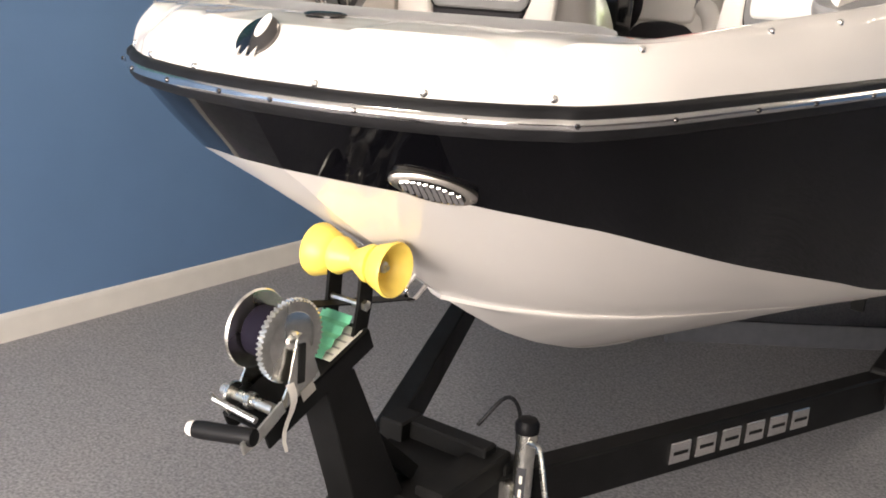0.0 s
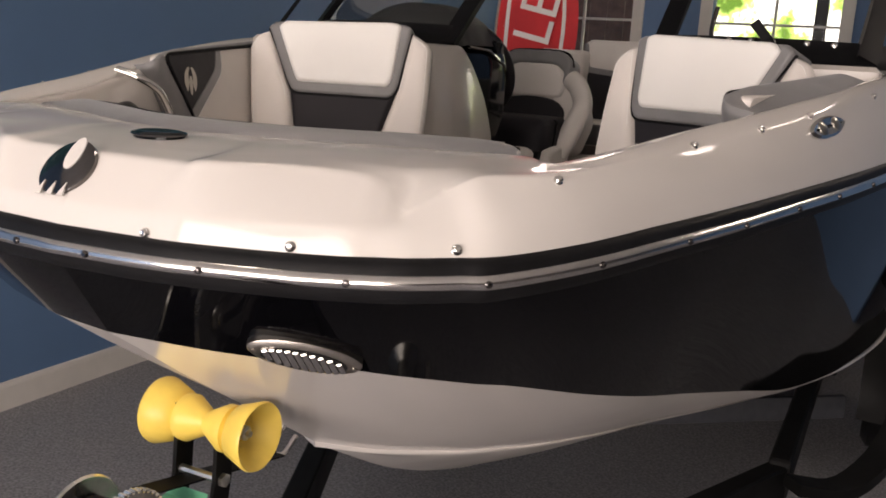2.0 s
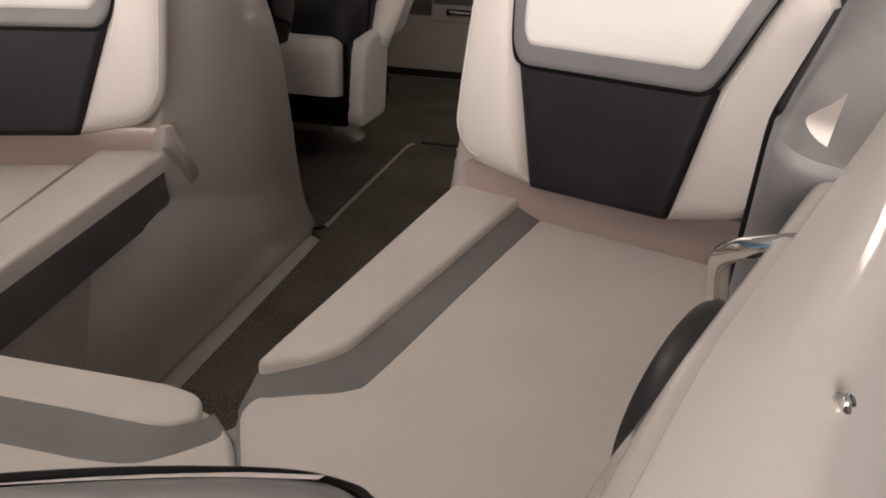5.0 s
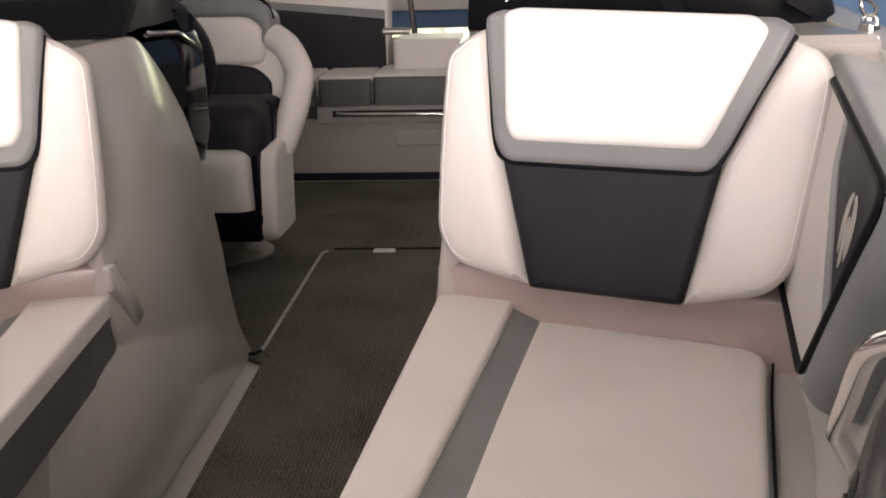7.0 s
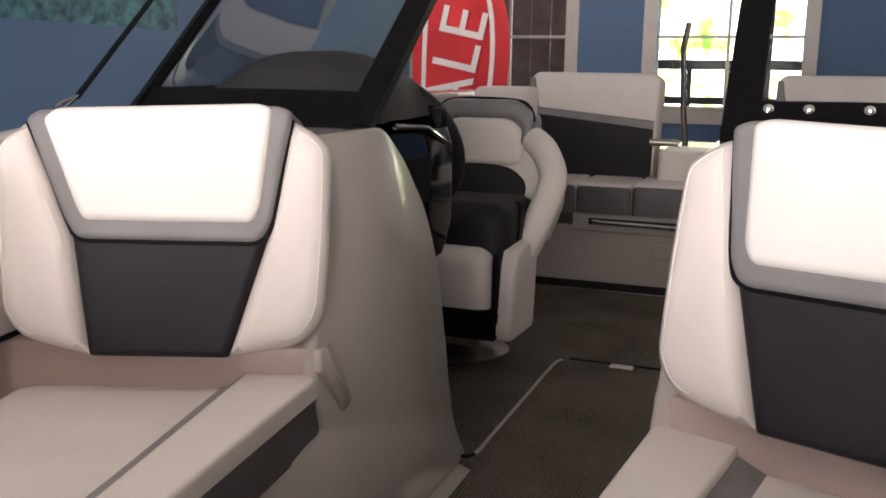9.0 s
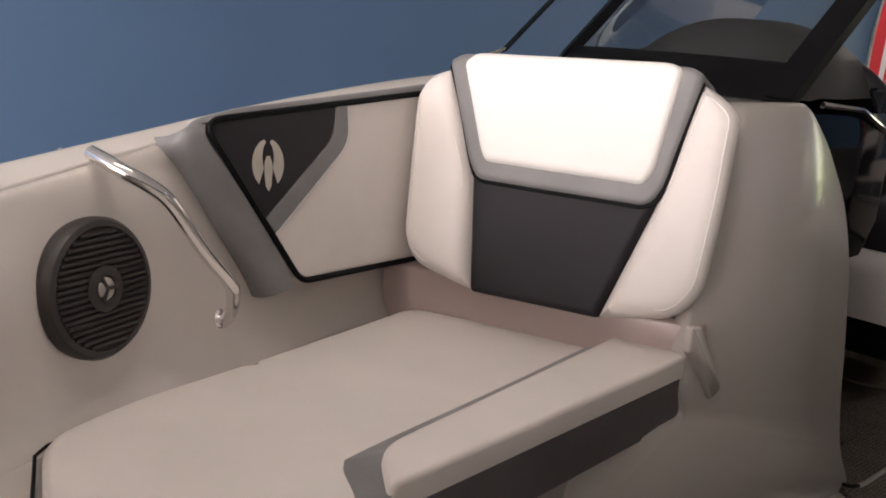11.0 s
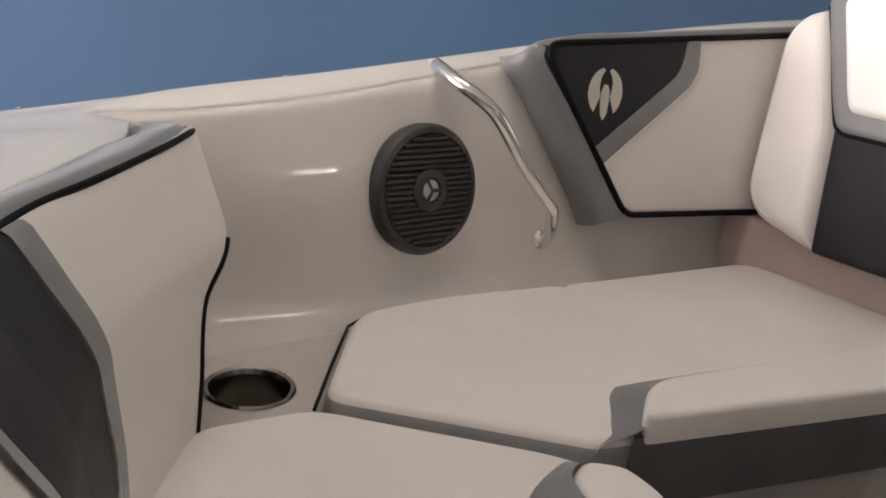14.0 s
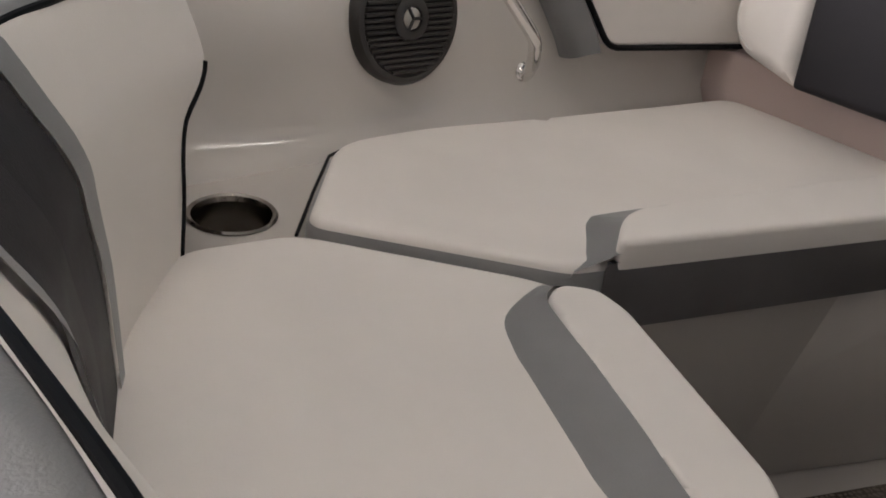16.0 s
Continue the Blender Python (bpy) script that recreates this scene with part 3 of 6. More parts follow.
# ---------- the boat ----------
boat = thing("motorboat", "white and black bowrider motorboat with ivory seats on its trailer", "boat")


def rail_z(y):
    return float(np.interp(y, [1.44, 1.65, 2.0, 2.7, 3.3, 4.0, 7.3], [1.333, 1.343, 1.368, 1.41, 1.445, 1.47, 1.485]))


EDGE = [(0, 1.445), (0.18, 1.458), (0.35, 1.495), (0.43, 1.522), (0.505, 1.557), (0.565, 1.60), (0.607, 1.635), (0.680, 1.765), (0.745, 1.93), (0.820, 2.14), (0.89, 2.37), (0.985, 2.70), (1.12, 3.30), (1.21, 4.0), (1.25, 5.0), (1.25, 7.2)]
# deck sections from the rail inwards: low crease, ridge, chute beside the ridge, edge of the raised middle, top, inner edge
LOWER = [(0, 1.468, 1.389), (0.181, 1.480, 1.391), (0.350, 1.518, 1.396), (0.430, 1.546, 1.398), (0.488, 1.583, 1.398), (0.540, 1.622, 1.404), (0.585, 1.655, 1.418), (0.657, 1.762, 1.420), (0.722, 1.93, 1.437), (0.793, 2.14, 1.458), (0.868, 2.37, 1.48), (0.962, 2.70, 1.52), (1.10, 3.30, 1.565), (1.18, 4.0, 1.60), (1.23, 5.0, 1.61), (1.23, 7.2, 1.61)]
RIDGE = [(0, 1.524, 1.454), (0.194, 1.527, 1.46), (0.3, 1.588, 1.46), (0.4, 1.616, 1.4555), (0.474, 1.606, 1.419), (0.512, 1.6475, 1.441), (0.55, 1.689, 1.463), (0.612, 1.757, 1.466), (0.69, 1.93, 1.481), (0.752, 2.14, 1.504), (0.838, 2.37, 1.532), (0.928, 2.7, 1.572), (1.06, 3.3, 1.622), (1.15, 4.0, 1.65), (1.2, 5.0, 1.66), (1.2, 7.2, 1.66)]
CHUTE = [(0.0, 1.553, 1.4573), (0.1931, 1.5589, 1.4624), (0.2985, 1.6159, 1.4624), (0.405, 1.639, 1.46), (0.468, 1.641, 1.441), (0.497, 1.6738, 1.4525), (0.531, 1.717, 1.4645), (0.604, 1.785, 1.466), (0.678, 1.935, 1.487), (0.736, 2.14, 1.512), (0.818, 2.37, 1.542), (0.916, 2.7, 1.584), (1.047, 3.3, 1.64), (1.13, 4.0, 1.668), (1.175, 5.0, 1.675), (1.175, 7.2, 1.675)]
RISE = [(0.0, 1.59, 1.4615), (0.192, 1.5995, 1.4655), (0.2965, 1.6515, 1.4655), (0.41, 1.662, 1.4645), (0.462, 1.676, 1.463), (0.482, 1.7, 1.464), (0.512, 1.745, 1.466), (0.598, 1.805, 1.468), (0.665, 1.94, 1.49), (0.716, 2.14, 1.517), (0.795, 2.37, 1.548), (0.9, 2.7, 1.592), (1.03, 3.3, 1.65), (1.1, 4.0, 1.675), (1.14, 5.0, 1.68), (1.14, 7.2, 1.68)]
TABLE = [(0, 1.656, 1.469), (0.19, 1.672, 1.471), (0.293, 1.715, 1.471), (0.384, 1.755, 1.471), (0.43, 1.772, 1.471), (0.462, 1.795, 1.471), (0.515, 1.825, 1.47), (0.592, 1.824, 1.47), (0.637, 1.95, 1.487), (0.69, 2.13, 1.51), (0.774, 2.36, 1.542), (0.887, 2.7, 1.59), (1.008, 3.3, 1.65), (1.06, 4.0, 1.675), (1.09, 5.0, 1.68), (1.09, 7.2, 1.68)]
INNER = [(0, 1.737, 1.473), (0.15, 1.763, 1.473), (0.29, 1.823, 1.473), (0.36, 1.848, 1.473), (0.42, 1.870, 1.473), (0.465, 1.887, 1.473), (0.527, 1.890, 1.474), (0.583, 1.842, 1.472), (0.612, 1.955, 1.479), (0.658, 2.12, 1.496), (0.742, 2.34, 1.530), (0.868, 2.70, 1.582), (0.975, 3.30, 1.645), (1.0, 4.0, 1.672), (1.02, 5.0, 1.675), (1.02, 7.2, 1.675)]


def gently(line, n):
    """A curve through the points that never swings past them, n steps a span."""
    p = np.array(line, float)
    d = np.diff(p, axis=0)
    a, b = d[:-1], d[1:]
    same = a * b > 0
    mid = np.where(same, 2 * a * b / np.where(same, a + b, 1.0), 0.0)
    s = np.vstack([d[:1], mid, d[-1:]])
    out = []
    for i in range(len(d)):
        for k in range(n):
            t = k / n
            h = t * t * (3 - 2 * t)
            out.append(p[i] + d[i] * h + s[i] * (t * (1 - t) ** 2) - s[i + 1] * (t * t * (1 - t)))
    return out + [p[-1]]


def creased(pts, radii, n=4):
    """Straight facets from point to point, with the corners between them rounded."""
    p = [np.array(q, float) for q in pts]
    out = [p[0]]
    for a, b, c, r in zip(p, p[1:], p[2:], radii):
        u, v = a - b, c - b
        k = min(r, 0.45 * np.linalg.norm(u), 0.45 * np.linalg.norm(v))
        e, f = b + u / np.linalg.norm(u) * k, b + v / np.linalg.norm(v) * k
        out += [(1 - t) ** 2 * e + 2 * t * (1 - t) * b + t * t * f for t in np.linspace(0, 1, n + 1)]
    return out + [p[-1]]


def lip(p):
    return (p[0], p[1] + 0.001, p[2] - 0.016)


sections = []
for i, ((x, y), low, up, chute, rise, top, inn) in enumerate(zip(EDGE, LOWER, RIDGE, CHUTE, RISE, TABLE, INNER)):
    front, corner = i < 4, 3 < i < 7
    inward = Vector((up[0] - x, up[1] - y, 0)).normalized() * 0.013
    sections.append(creased([(x + inward.x, y + inward.y, rail_z(y) + 0.016), low, up, chute, rise, top, inn, lip(inn)], (0.008 if front else 0.03, 0.009 if front else 0.004 if corner else 0.05, 0.012, 0.03 if corner else 0.012, 0.06, 0.004)))
bulge_end = [(0.462, 1.553, 1.358), (0.459, 1.5645, 1.398), (0.439, 1.617, 1.442), (0.439, 1.642, 1.4525), (0.437, 1.668, 1.4625), (0.410, 1.764, 1.471), (0.390, 1.859, 1.473)]
sections.insert(4, creased(bulge_end + [lip(bulge_end[-1])], (0.012, 0.012, 0.012, 0.018, 0.06, 0.004)))
# the lower middle of the bow ends at a soft fold
fold = [(0.098, 1.4635, 1.349), (0.100, 1.475, 1.389), (0.150, 1.532, 1.454), (0.151, 1.561, 1.4575), (0.152, 1.597, 1.462), (0.148, 1.664, 1.469), (0.110, 1.752, 1.473)]
sections.insert(1, creased(fold + [lip(fold[-1])], (0.008, 0.009, 0.012, 0.018, 0.06, 0.004)))
whole = both(sheet([list(r) for r in zip(*[gently(line, 8) for line in zip(*sections)])]))
deck = part("deck", ([skewed(p) for p in whole[0]], whole[1]), GEL, boat, "glossy white moulded foredeck and gunwales", smooth=50, away=(0, 3.5, 1.0))

# rub rail: black rubber with a bright insert
edge = smoothline([(x, y, rail_z(y)) for x, y in EDGE], 8)
line = [skewed(p) for p in [(-p[0], p[1], p[2]) for p in edge[:0:-1]] + [tuple(p) for p in edge]]
prof = [(a - 0.022, b + 0.013) for a, b in ((-0.012, 0.014), (0.010, 0.013), (0.020, 0.004), (0.020, -0.034), (0.012, -0.044), (-0.012, -0.044))]
rubrail = part("rub_rail", sweep(line, prof), RUBBER, boat, "black rubber rub rail", smooth=50)
part("insert", sweep(line, [(a - 0.022, b + 0.013) for a, b in ((0.018, -0.005), (0.026, -0.009), (0.029, -0.016), (0.026, -0.023), (0.018, -0.027))]), CHROME, rubrail, "bright half-round steel insert", smooth=60)

# hull: black topsides, white forefoot, V bottom
TOP = [(x * 0.985, y + 0.014, rail_z(y) - 0.026) for x, y in EDGE]
SPLIT = [(0, 1.542, 1.187), (0.17, 1.585, 1.178), (0.328, 1.665, 1.163), (0.40, 1.715, 1.150), (0.455, 1.77, 1.137), (0.50, 1.83, 1.122), (0.535, 1.90, 1.105), (0.61, 2.07, 1.055), (0.655, 2.30, 0.99), (0.69, 2.57, 0.92), (0.765, 2.92, 0.835), (0.845, 3.30, 0.745), (0.965, 3.80, 0.694), (1.075, 4.4, 0.68), (1.105, 5.2, 0.678), (1.11, 7.2, 0.678)]
CHINE = [(0, 2.14, 0.79), (0.10, 2.23, 0.765), (0.20, 2.35, 0.742), (0.25, 2.42, 0.730), (0.30, 2.50, 0.720), (0.34, 2.57, 0.711), (0.38, 2.65, 0.702), (0.46, 2.82, 0.688), (0.54, 3.0, 0.678), (0.63, 3.16, 0.672), (0.715, 3.32, 0.67), (0.81, 3.50, 0.672), (0.96, 3.88, 0.676), (1.07, 4.45, 0.674), (1.10, 5.2, 0.674), (1.105, 7.2, 0.674)]
KEEL = [(0, 2.15, 0.785), (0.02, 2.27, 0.715), (0.02, 2.40, 0.642), (0.02, 2.48, 0.602), (0.02, 2.57, 0.562), (0.02, 2.66, 0.524), (0.02, 2.78, 0.480), (0.02, 2.98, 0.415), (0.02, 3.22, 0.358), (0.02, 3.48, 0.312), (0.02, 3.8, 0.278), (0.02, 4.1, 0.262), (0.02, 4.5, 0.255), (0.02, 5.0, 0.255), (0.02, 5.6, 0.255), (0.02, 7.2, 0.255)]


def between(a, b, t, out=0.0):
    return (a[0] + (b[0] - a[0]) * t + out * min(1, a[0] * 6), a[1] + (b[1] - a[1]) * t, a[2] + (b[2] - a[2]) * t)


tops = [[a, between(a, b, 0.35, 0.006), between(a, b, 0.7, 0.004), b] for a, b in zip(TOP, SPLIT)]
whole = both(loft(tops, 8, 4))
hull = part("hull", ([skewed(p) for p in whole[0]], whole[1]), HULLBLACK, boat, "mirror-glossy black hull side", smooth=60, away=(0, 3.5, 1.1))
low = [[a, between(a, b, 0.4, 0.012), between(a, b, 0.75, 0.012), b] for a, b in zip(SPLIT, CHINE)]
whole = both(loft(low, 8, 4))
part("forefoot", ([skewed(p) for p in whole[0]], whole[1]), HULLWHITE, hull, "white painted lower hull side", smooth=60, away=(0, 3.8, 1.1))
bot = [[a, (a[0] * 0.97, a[1], a[2] - 0.012), between(a, b, 0.5, 0.02), b, (0, b[1], b[2] - 0.004)] for a, b in zip(CHINE, KEEL)]
part("bottom", both(loft(bot, 8, 4)), HULLWHITE, hull, "white V-shaped hull bottom", smooth=50, away=(0, 4.0, 1.2))
tr = [(0.95, 7.2, 1.40), (1.24, 7.2, 1.44), (1.11, 7.2, 0.68), (0, 7.2, 0.255)]
tr = tr + [(-x, y, z) for x, y, z in tr[2::-1]]
part("transom", (tr, [tuple(range(len(tr)))]), HULLBLACK, hull, smooth=0)

def snap(m, s, parent, big=1.0):
    """A canvas snap stud: washer and domed button."""
    g = lathe([(0.0072 * big, -0.004), (0.0072 * big, 0.0015), (0.0052 * big, 0.0028), (0.0042 * big, 0.0052), (0.0048 * big, 0.0066), (0.003 * big, 0.0078), (0.0008, 0.0074)], 14)
    return part("snap_stud", moved(g, m), CHROME, parent, mirror=s)


decktree, hulltree = tree_of(deck), tree_of(hull)
STUDS = [((0.173, 1.474, 1.364), (0, -0.7, 0.55)), ((0.369, 1.520, 1.368), (0.2, -0.7, 0.55)), ((0.556, 1.610, 1.378), (0.5, -0.6, 0.45)), ((0.629, 1.763, 1.462), (0.8, -0.15, 0.6)),
         ((0.741, 2.085, 1.505), (0.75, -0.25, 0.65)), ((0.813, 2.285, 1.527), (0.75, -0.25, 0.65)), ((0.872, 2.47, 1.548), (0.75, -0.25, 0.65)), ((0.96, 2.83, 1.585), (0.75, -0.2, 0.65)), ((1.05, 3.22, 1.622), (0.75, -0.2, 0.65))]
for p, n in STUDS:
    snap(seat_on(decktree, p, (0.3, 1, 0), n), 1, deck)
    snap(seat_on(decktree, skewed((-p[0], p[1], p[2])), (-0.3, 1, 0), (-n[0], n[1], n[2])), 1, deck)
gone, due = 0.0, 0.06
for a, b in zip(edge, edge[1:]):
    a, b = Vector(a), Vector(b)
    gone += (b - a).length
    if gone < due or due > 2.6:
        continue
    due += 0.19
    n = Vector(((b - a).y, -(b - a).x, 0)).normalized()
    for s in (1, -1):
        q, k = Vector(skewed((s * b.x, b.y, b.z))), Vector((s * n.x, n.y, 0))
        m = frame_at(q + k * 0.007 + Vector((0, 0, -0.003)), (-k.y, k.x, 0), (0, 0, 1))
        part("screw", moved(lathe([(0.005, -0.003), (0.005, 0.001), (0.003, 0.003), (0.0005, 0.0032)], 10), m), DARKCHROME, rubrail)


def oval(a, b, n=36):
    return [(a * math.cos(2 * math.pi * i / n), b * math.sin(2 * math.pi * i / n)) for i in range(n)]


# bow badge: a plain polished oval with an open notch
bn = Vector((0, -0.70, 0.71))
bm_ = seat_on(decktree, (0.0, 1.508, 1.425), (1, 0, 0), bn)
badge = part("bow_badge", moved(slab(oval(0.048, 0.045), [(0, -0.003), (0, 0.004), (0.003, 0.006)]), bm_), DARKCHROME, boat, "polished oval bow badge")
part("notch", moved(slab([(0.003 + 0.014 * math.cos(t), 0.022 + 0.027 * math.sin(t)) for t in np.linspace(0, 2 * math.pi, 20, endpoint=False)], [(0, 0.005), (0, 0.0075)]), bm_), GEL, badge, "white open notch")
for dx in (-0.022, 0.0, 0.022):
    part("claw", moved(slab([(dx - 0.006, -0.048), (dx + 0.006, -0.048), (dx, -0.026)], [(0, 0.005), (0, 0.0076)]), bm_), GEL, badge, smooth=0)

# round deck fitting
vm = pose(0.023, 1.654, 1.471, 3, 0, 0)
vent = part("anchor_light_cap", moved(slab(oval(0.044, 0.030), [(0, -0.004), (0, 0.003), (0.006, 0.006), (0.012, 0.005)]), vm), GLOSSBLACK, boat, "oval black deck fitting with bright rim")
part("rim", moved(joined(*[tube([(0.046 * math.cos(t), 0.032 * math.sin(t), 0.002) for t in np.linspace(0, 2 * math.pi, 33)], 0.002, 6)]), vm), DARKCHROME, vent)

# louvred hull grille
for s in (1,):
    m = seat_on(hulltree, (0.324, 1.626, 1.205), (0.106, 0.075, -0.022), (0.2, -0.7, -0.6)) @ pose(0, 0, 0.009, -10, 0, 0)
    g = part("hull_vent", moved(slab(oval(0.082, 0.032), [(0, -0.03), (0, 0.002), (0.005, 0.007), (0.012, 0.008)]), m), STEEL, boat, "polished oval louvred bow vent", mirror=s)
    part("opening", moved(slab(oval(0.062, 0.023), [(0, 0.006), (0, 0.0095)]), m), SHADOWBLACK, g, mirror=s)
    for k in range(10):
        xx = -0.052 + k * 0.0116
        hh = 0.022 * math.sqrt(max(0.05, 1 - (xx / 0.062) ** 2))
        part("louvre", moved(moved(box(-0.0046, 0.0046, -hh, hh, 0.006, 0.0125, 0.0015), pose(xx, 0, 0, 0, 0, 28)), m), CHROME, g, smooth=0, mirror=s)
    for xx in (-0.072, 0.072):
        part("screw", moved(lathe([(0.004, 0.007), (0.004, 0.0095), (0.001, 0.010)], 10), m @ pose(xx, 0, 0)), STEEL, g, mirror=s)

# bow eye
part("bow_eye", tube(smoothline([(0, 2.03, 0.872), (0, 1.998, 0.842), (0, 1.998, 0.815), (0, 2.03, 0.805), (0, 2.07, 0.828)], 5), 0.006, 8, (1, 0, 0)), CHROME, hull, "steel bow eye")

# navigation light on the gunwale
for s in (1, -1):
    m = seat_on(decktree, (0.893, 2.515, 1.522), (0.30, 0.95, 0.14), (1, -0.2, 0.4))
    g = part("docking_light", moved(slab(oval(0.082, 0.021), [(0, -0.02), (0, 0.004), (0.005, 0.009), (0.012, 0.008)]), m), CHROME, boat, "oval chrome docking light", mirror=s)
    for xx in (-0.032, 0.032):
        part("lens", moved(lathe([(0.0145, 0.006), (0.0145, 0.010), (0.008, 0.013), (0.001, 0.014)], 16), m @ pose(xx, 0, 0)), STEEL, g, "clear lamp lens", mirror=s)

# ---------- bow cockpit ----------
WALLROLL = [(x - 0.014, y + 0.003, z - 0.010) for x, y, z in INNER[7:13]]
WALLTOP = [(x - 0.026, y + 0.006, z - 0.040) for x, y, z in INNER[7:13]]
WALLMID = [(0.553, 1.918, 1.375), (0.566, 1.985, 1.375), (0.603, 2.14, 1.375), (0.692, 2.34, 1.385), (0.825, 2.70, 1.40), (0.93, 3.30, 1.43)]
WALLLOW = [(0.528, 1.950, 1.245), (0.542, 2.003, 1.245), (0.594, 2.15, 1.245), (0.672, 2.35, 1.25), (0.795, 2.70, 1.255), (0.90, 3.30, 1.28)]
WALLBASE = [(0.492, 1.968, 1.190), (0.509, 2.016, 1.190), (0.567, 2.161, 1.190), (0.637, 2.361, 1.190), (0.762, 2.70, 1.190), (0.867, 3.30, 1.190)]
side = [[(a[0] + 0.016, a[1] - 0.004, a[2] - 0.003), (a[0] + 0.002, a[1], a[2] - 0.004), g, b, c, d, e] for a, g, b, c, d, e in zip(INNER[7:13], WALLROLL, WALLTOP, WALLMID, WALLLOW, WALLBASE)]
liner = part("cockpit_liner", loft(side, 8, 5), SHADEDGEL, boat, "moulded pale cockpit side lining", smooth=60)
part("cockpit_liner", loft(side, 8, 5), SHADEDGEL, boat, "moulded pale cockpit side lining", smooth=60, mirror=-1)
lining = tree_of(liner)
base = [(-0.93, 3.42), (-0.82, 2.70), (-0.68, 2.33), (-0.535, 1.96), (-0.45, 1.92), (0.45, 1.92), (0.535, 1.96), (0.68, 2.33), (0.82, 2.70), (0.93, 3.42), (0.30, 3.42), (0.292, 3.05), (0.224, 2.43), (0.165, 2.312), (-0.165, 2.312), (-0.224, 2.43), (-0.292, 3.05), (-0.30, 3.42)]
part("seat_base", puff(rounded(base, [0.03] * 12 + [0.05, 0.08, 0.08, 0.05, 0.02, 0.02], 4), 1.15, 1.196, 0.012, 0.0, [(0.417, 2.021, 0.046), (-0.417, 2.021, 0.046)]), LINER, liner, "moulded pale seat base", smooth=50)
for s in (1, -1):
    wallo = rounded([(0.0, 2.316), (0.165, 2.316), (0.226, 2.43), (0.294, 3.05), (0.302, 3.42), (0.34, 3.42), (0.33, 3.05), (0.265, 2.43), (0.20, 2.355), (0.0, 2.355)], [0, 0.08, 0.05, 0.02, 0, 0, 0.02, 0.05, 0.08, 0], 4)
    part("seat_front", slab(wallo, [(0, 0.80), (0, 1.155)]), LINER, liner, "pale seat front panel", smooth=50, mirror=s)
for s in (1, -1):
    # end wall of the foredeck well
    rows = []
    for k in range(8):
        z = 1.472 - 0.039 * k
        col = side[0]
        q = [float(np.interp(-z, [-p[2] for p in col], [p[a] for p in col])) for a in (0, 1)]
        rows.append([(0.44, 1.905, z), (0.50, 1.895 + 0.004 * k, z), ((0.50 + q[0]) / 2 + 0.004, (1.895 + q[1]) / 2 - 0.002, z), (q[0], q[1], z)])
    part("corner_wall", sheet(rows), SHADEDGEL, liner, smooth=60, mirror=s)
    # kick panel behind the cushion
    part("kick_panel", joined(slab([(0.276, 3.068), (0.82, 2.88), (0.86, 3.0), (0.276, 3.11)], [(0, 1.17), (0, 1.300), (0.004, 1.307), (0.012, 1.310)])), KICK, liner, "rosy beige moulded kick panel", smooth=40, mirror=s)
    if s < 0:
        flange = rounded([(3.040, 1.312), (3.068, 1.311), (3.097, 1.272), (3.140, 1.217), (3.157, 1.189), (3.124, 1.174), (3.109, 1.195), (3.075, 1.242), (3.040, 1.272)], [0.004, 0.01, 0.03, 0.03, 0.014, 0.008, 0.02, 0.03, 0.004], 4)
        geo = slab(flange, [(0, 0.0), (0, 0.010), (0.004, 0.014)])
        part("kick_lip", ([(-0.272 + w, y, z) for y, z, w in geo[0]], geo[1]), LINER, liner, "pale moulded flange", smooth=50)

# bow backrest: grey band, black piping, ivory face and dark centre
PIPING = [(0, 1.812), (0.09, 1.815), (0.165, 1.836), (0.24, 1.872), (0.355, 1.922), (0.44, 1.95), (0.478, 1.955), (0.502, 1.935), (0.512, 1.905)]
BAND = [(0, 1.733), (0.075, 1.740), (0.15, 1.759), (0.22, 1.789), (0.31, 1.827), (0.39, 1.855), (0.455, 1.880), (0.50, 1.887), (0.523, 1.886)]
ROLL = ((-0.10, 1.458, -0.004), (0.03, 1.470, 0.0), (0.4, 1.483, 0.0), (0.75, 1.489, 0.0), (1.0, 1.483, -0.004))
bowback = part("bow_backrest", both(loft([[(a[0] + (b[0] - a[0]) * t, a[1] + (b[1] - a[1]) * t + dy, z - max(0, a[0] - 0.42) * 0.12) for t, z, dy in ROLL] for a, b in zip(BAND, PIPING)], 5, 4)), VGREY, boat, "curved bow backrest with grey band and black piping", smooth=60)
pl = smoothline([(x, y, 1.4845 - max(0, x - 0.42) * 0.12) for x, y in PIPING[:7] + [(0.492, 1.949)]], 5)
part("piping", tube([(-p[0], p[1], p[2]) for p in pl[:0:-1]] + [tuple(p) for p in pl], 0.0036, 8), PIPE, bowback)
FACES = [(1.483, [(0, 1.816), (0.10, 1.82), (0.20, 1.856), (0.30, 1.902), (0.40, 1.94)]), (1.40, [(0, 1.868), (0.095, 1.873), (0.19, 1.90), (0.27, 1.935), (0.335, 1.965)]),
         (1.305, [(0, 1.886), (0.085, 1.89), (0.16, 1.905), (0.225, 1.928), (0.275, 1.948)]), (1.205, [(0, 1.892), (0.08, 1.896), (0.15, 1.906), (0.21, 1.925), (0.26, 1.943)])]
RIM = [(0.463, 1.958, 1.481), (0.415, 1.974, 1.437), (0.390, 1.983, 1.414), (0.375, 1.988, 1.390), (0.355, 1.982, 1.371), (0.323, 1.966, 1.347), (0.311, 1.962, 1.312), (0.305, 1.962, 1.27), (0.301, 1.959, 1.205)]
cols = [[(q[0], q[1] - 0.009, q[2] + 0.004) for q in c[:1]] + c for c in [[(*[float(np.interp(-q[2], [-z for z, _ in FACES], [f[k][a] for _, f in FACES])) for a in (0, 1)], q[2]) for q in RIM] for k in range(5)] + [RIM]]
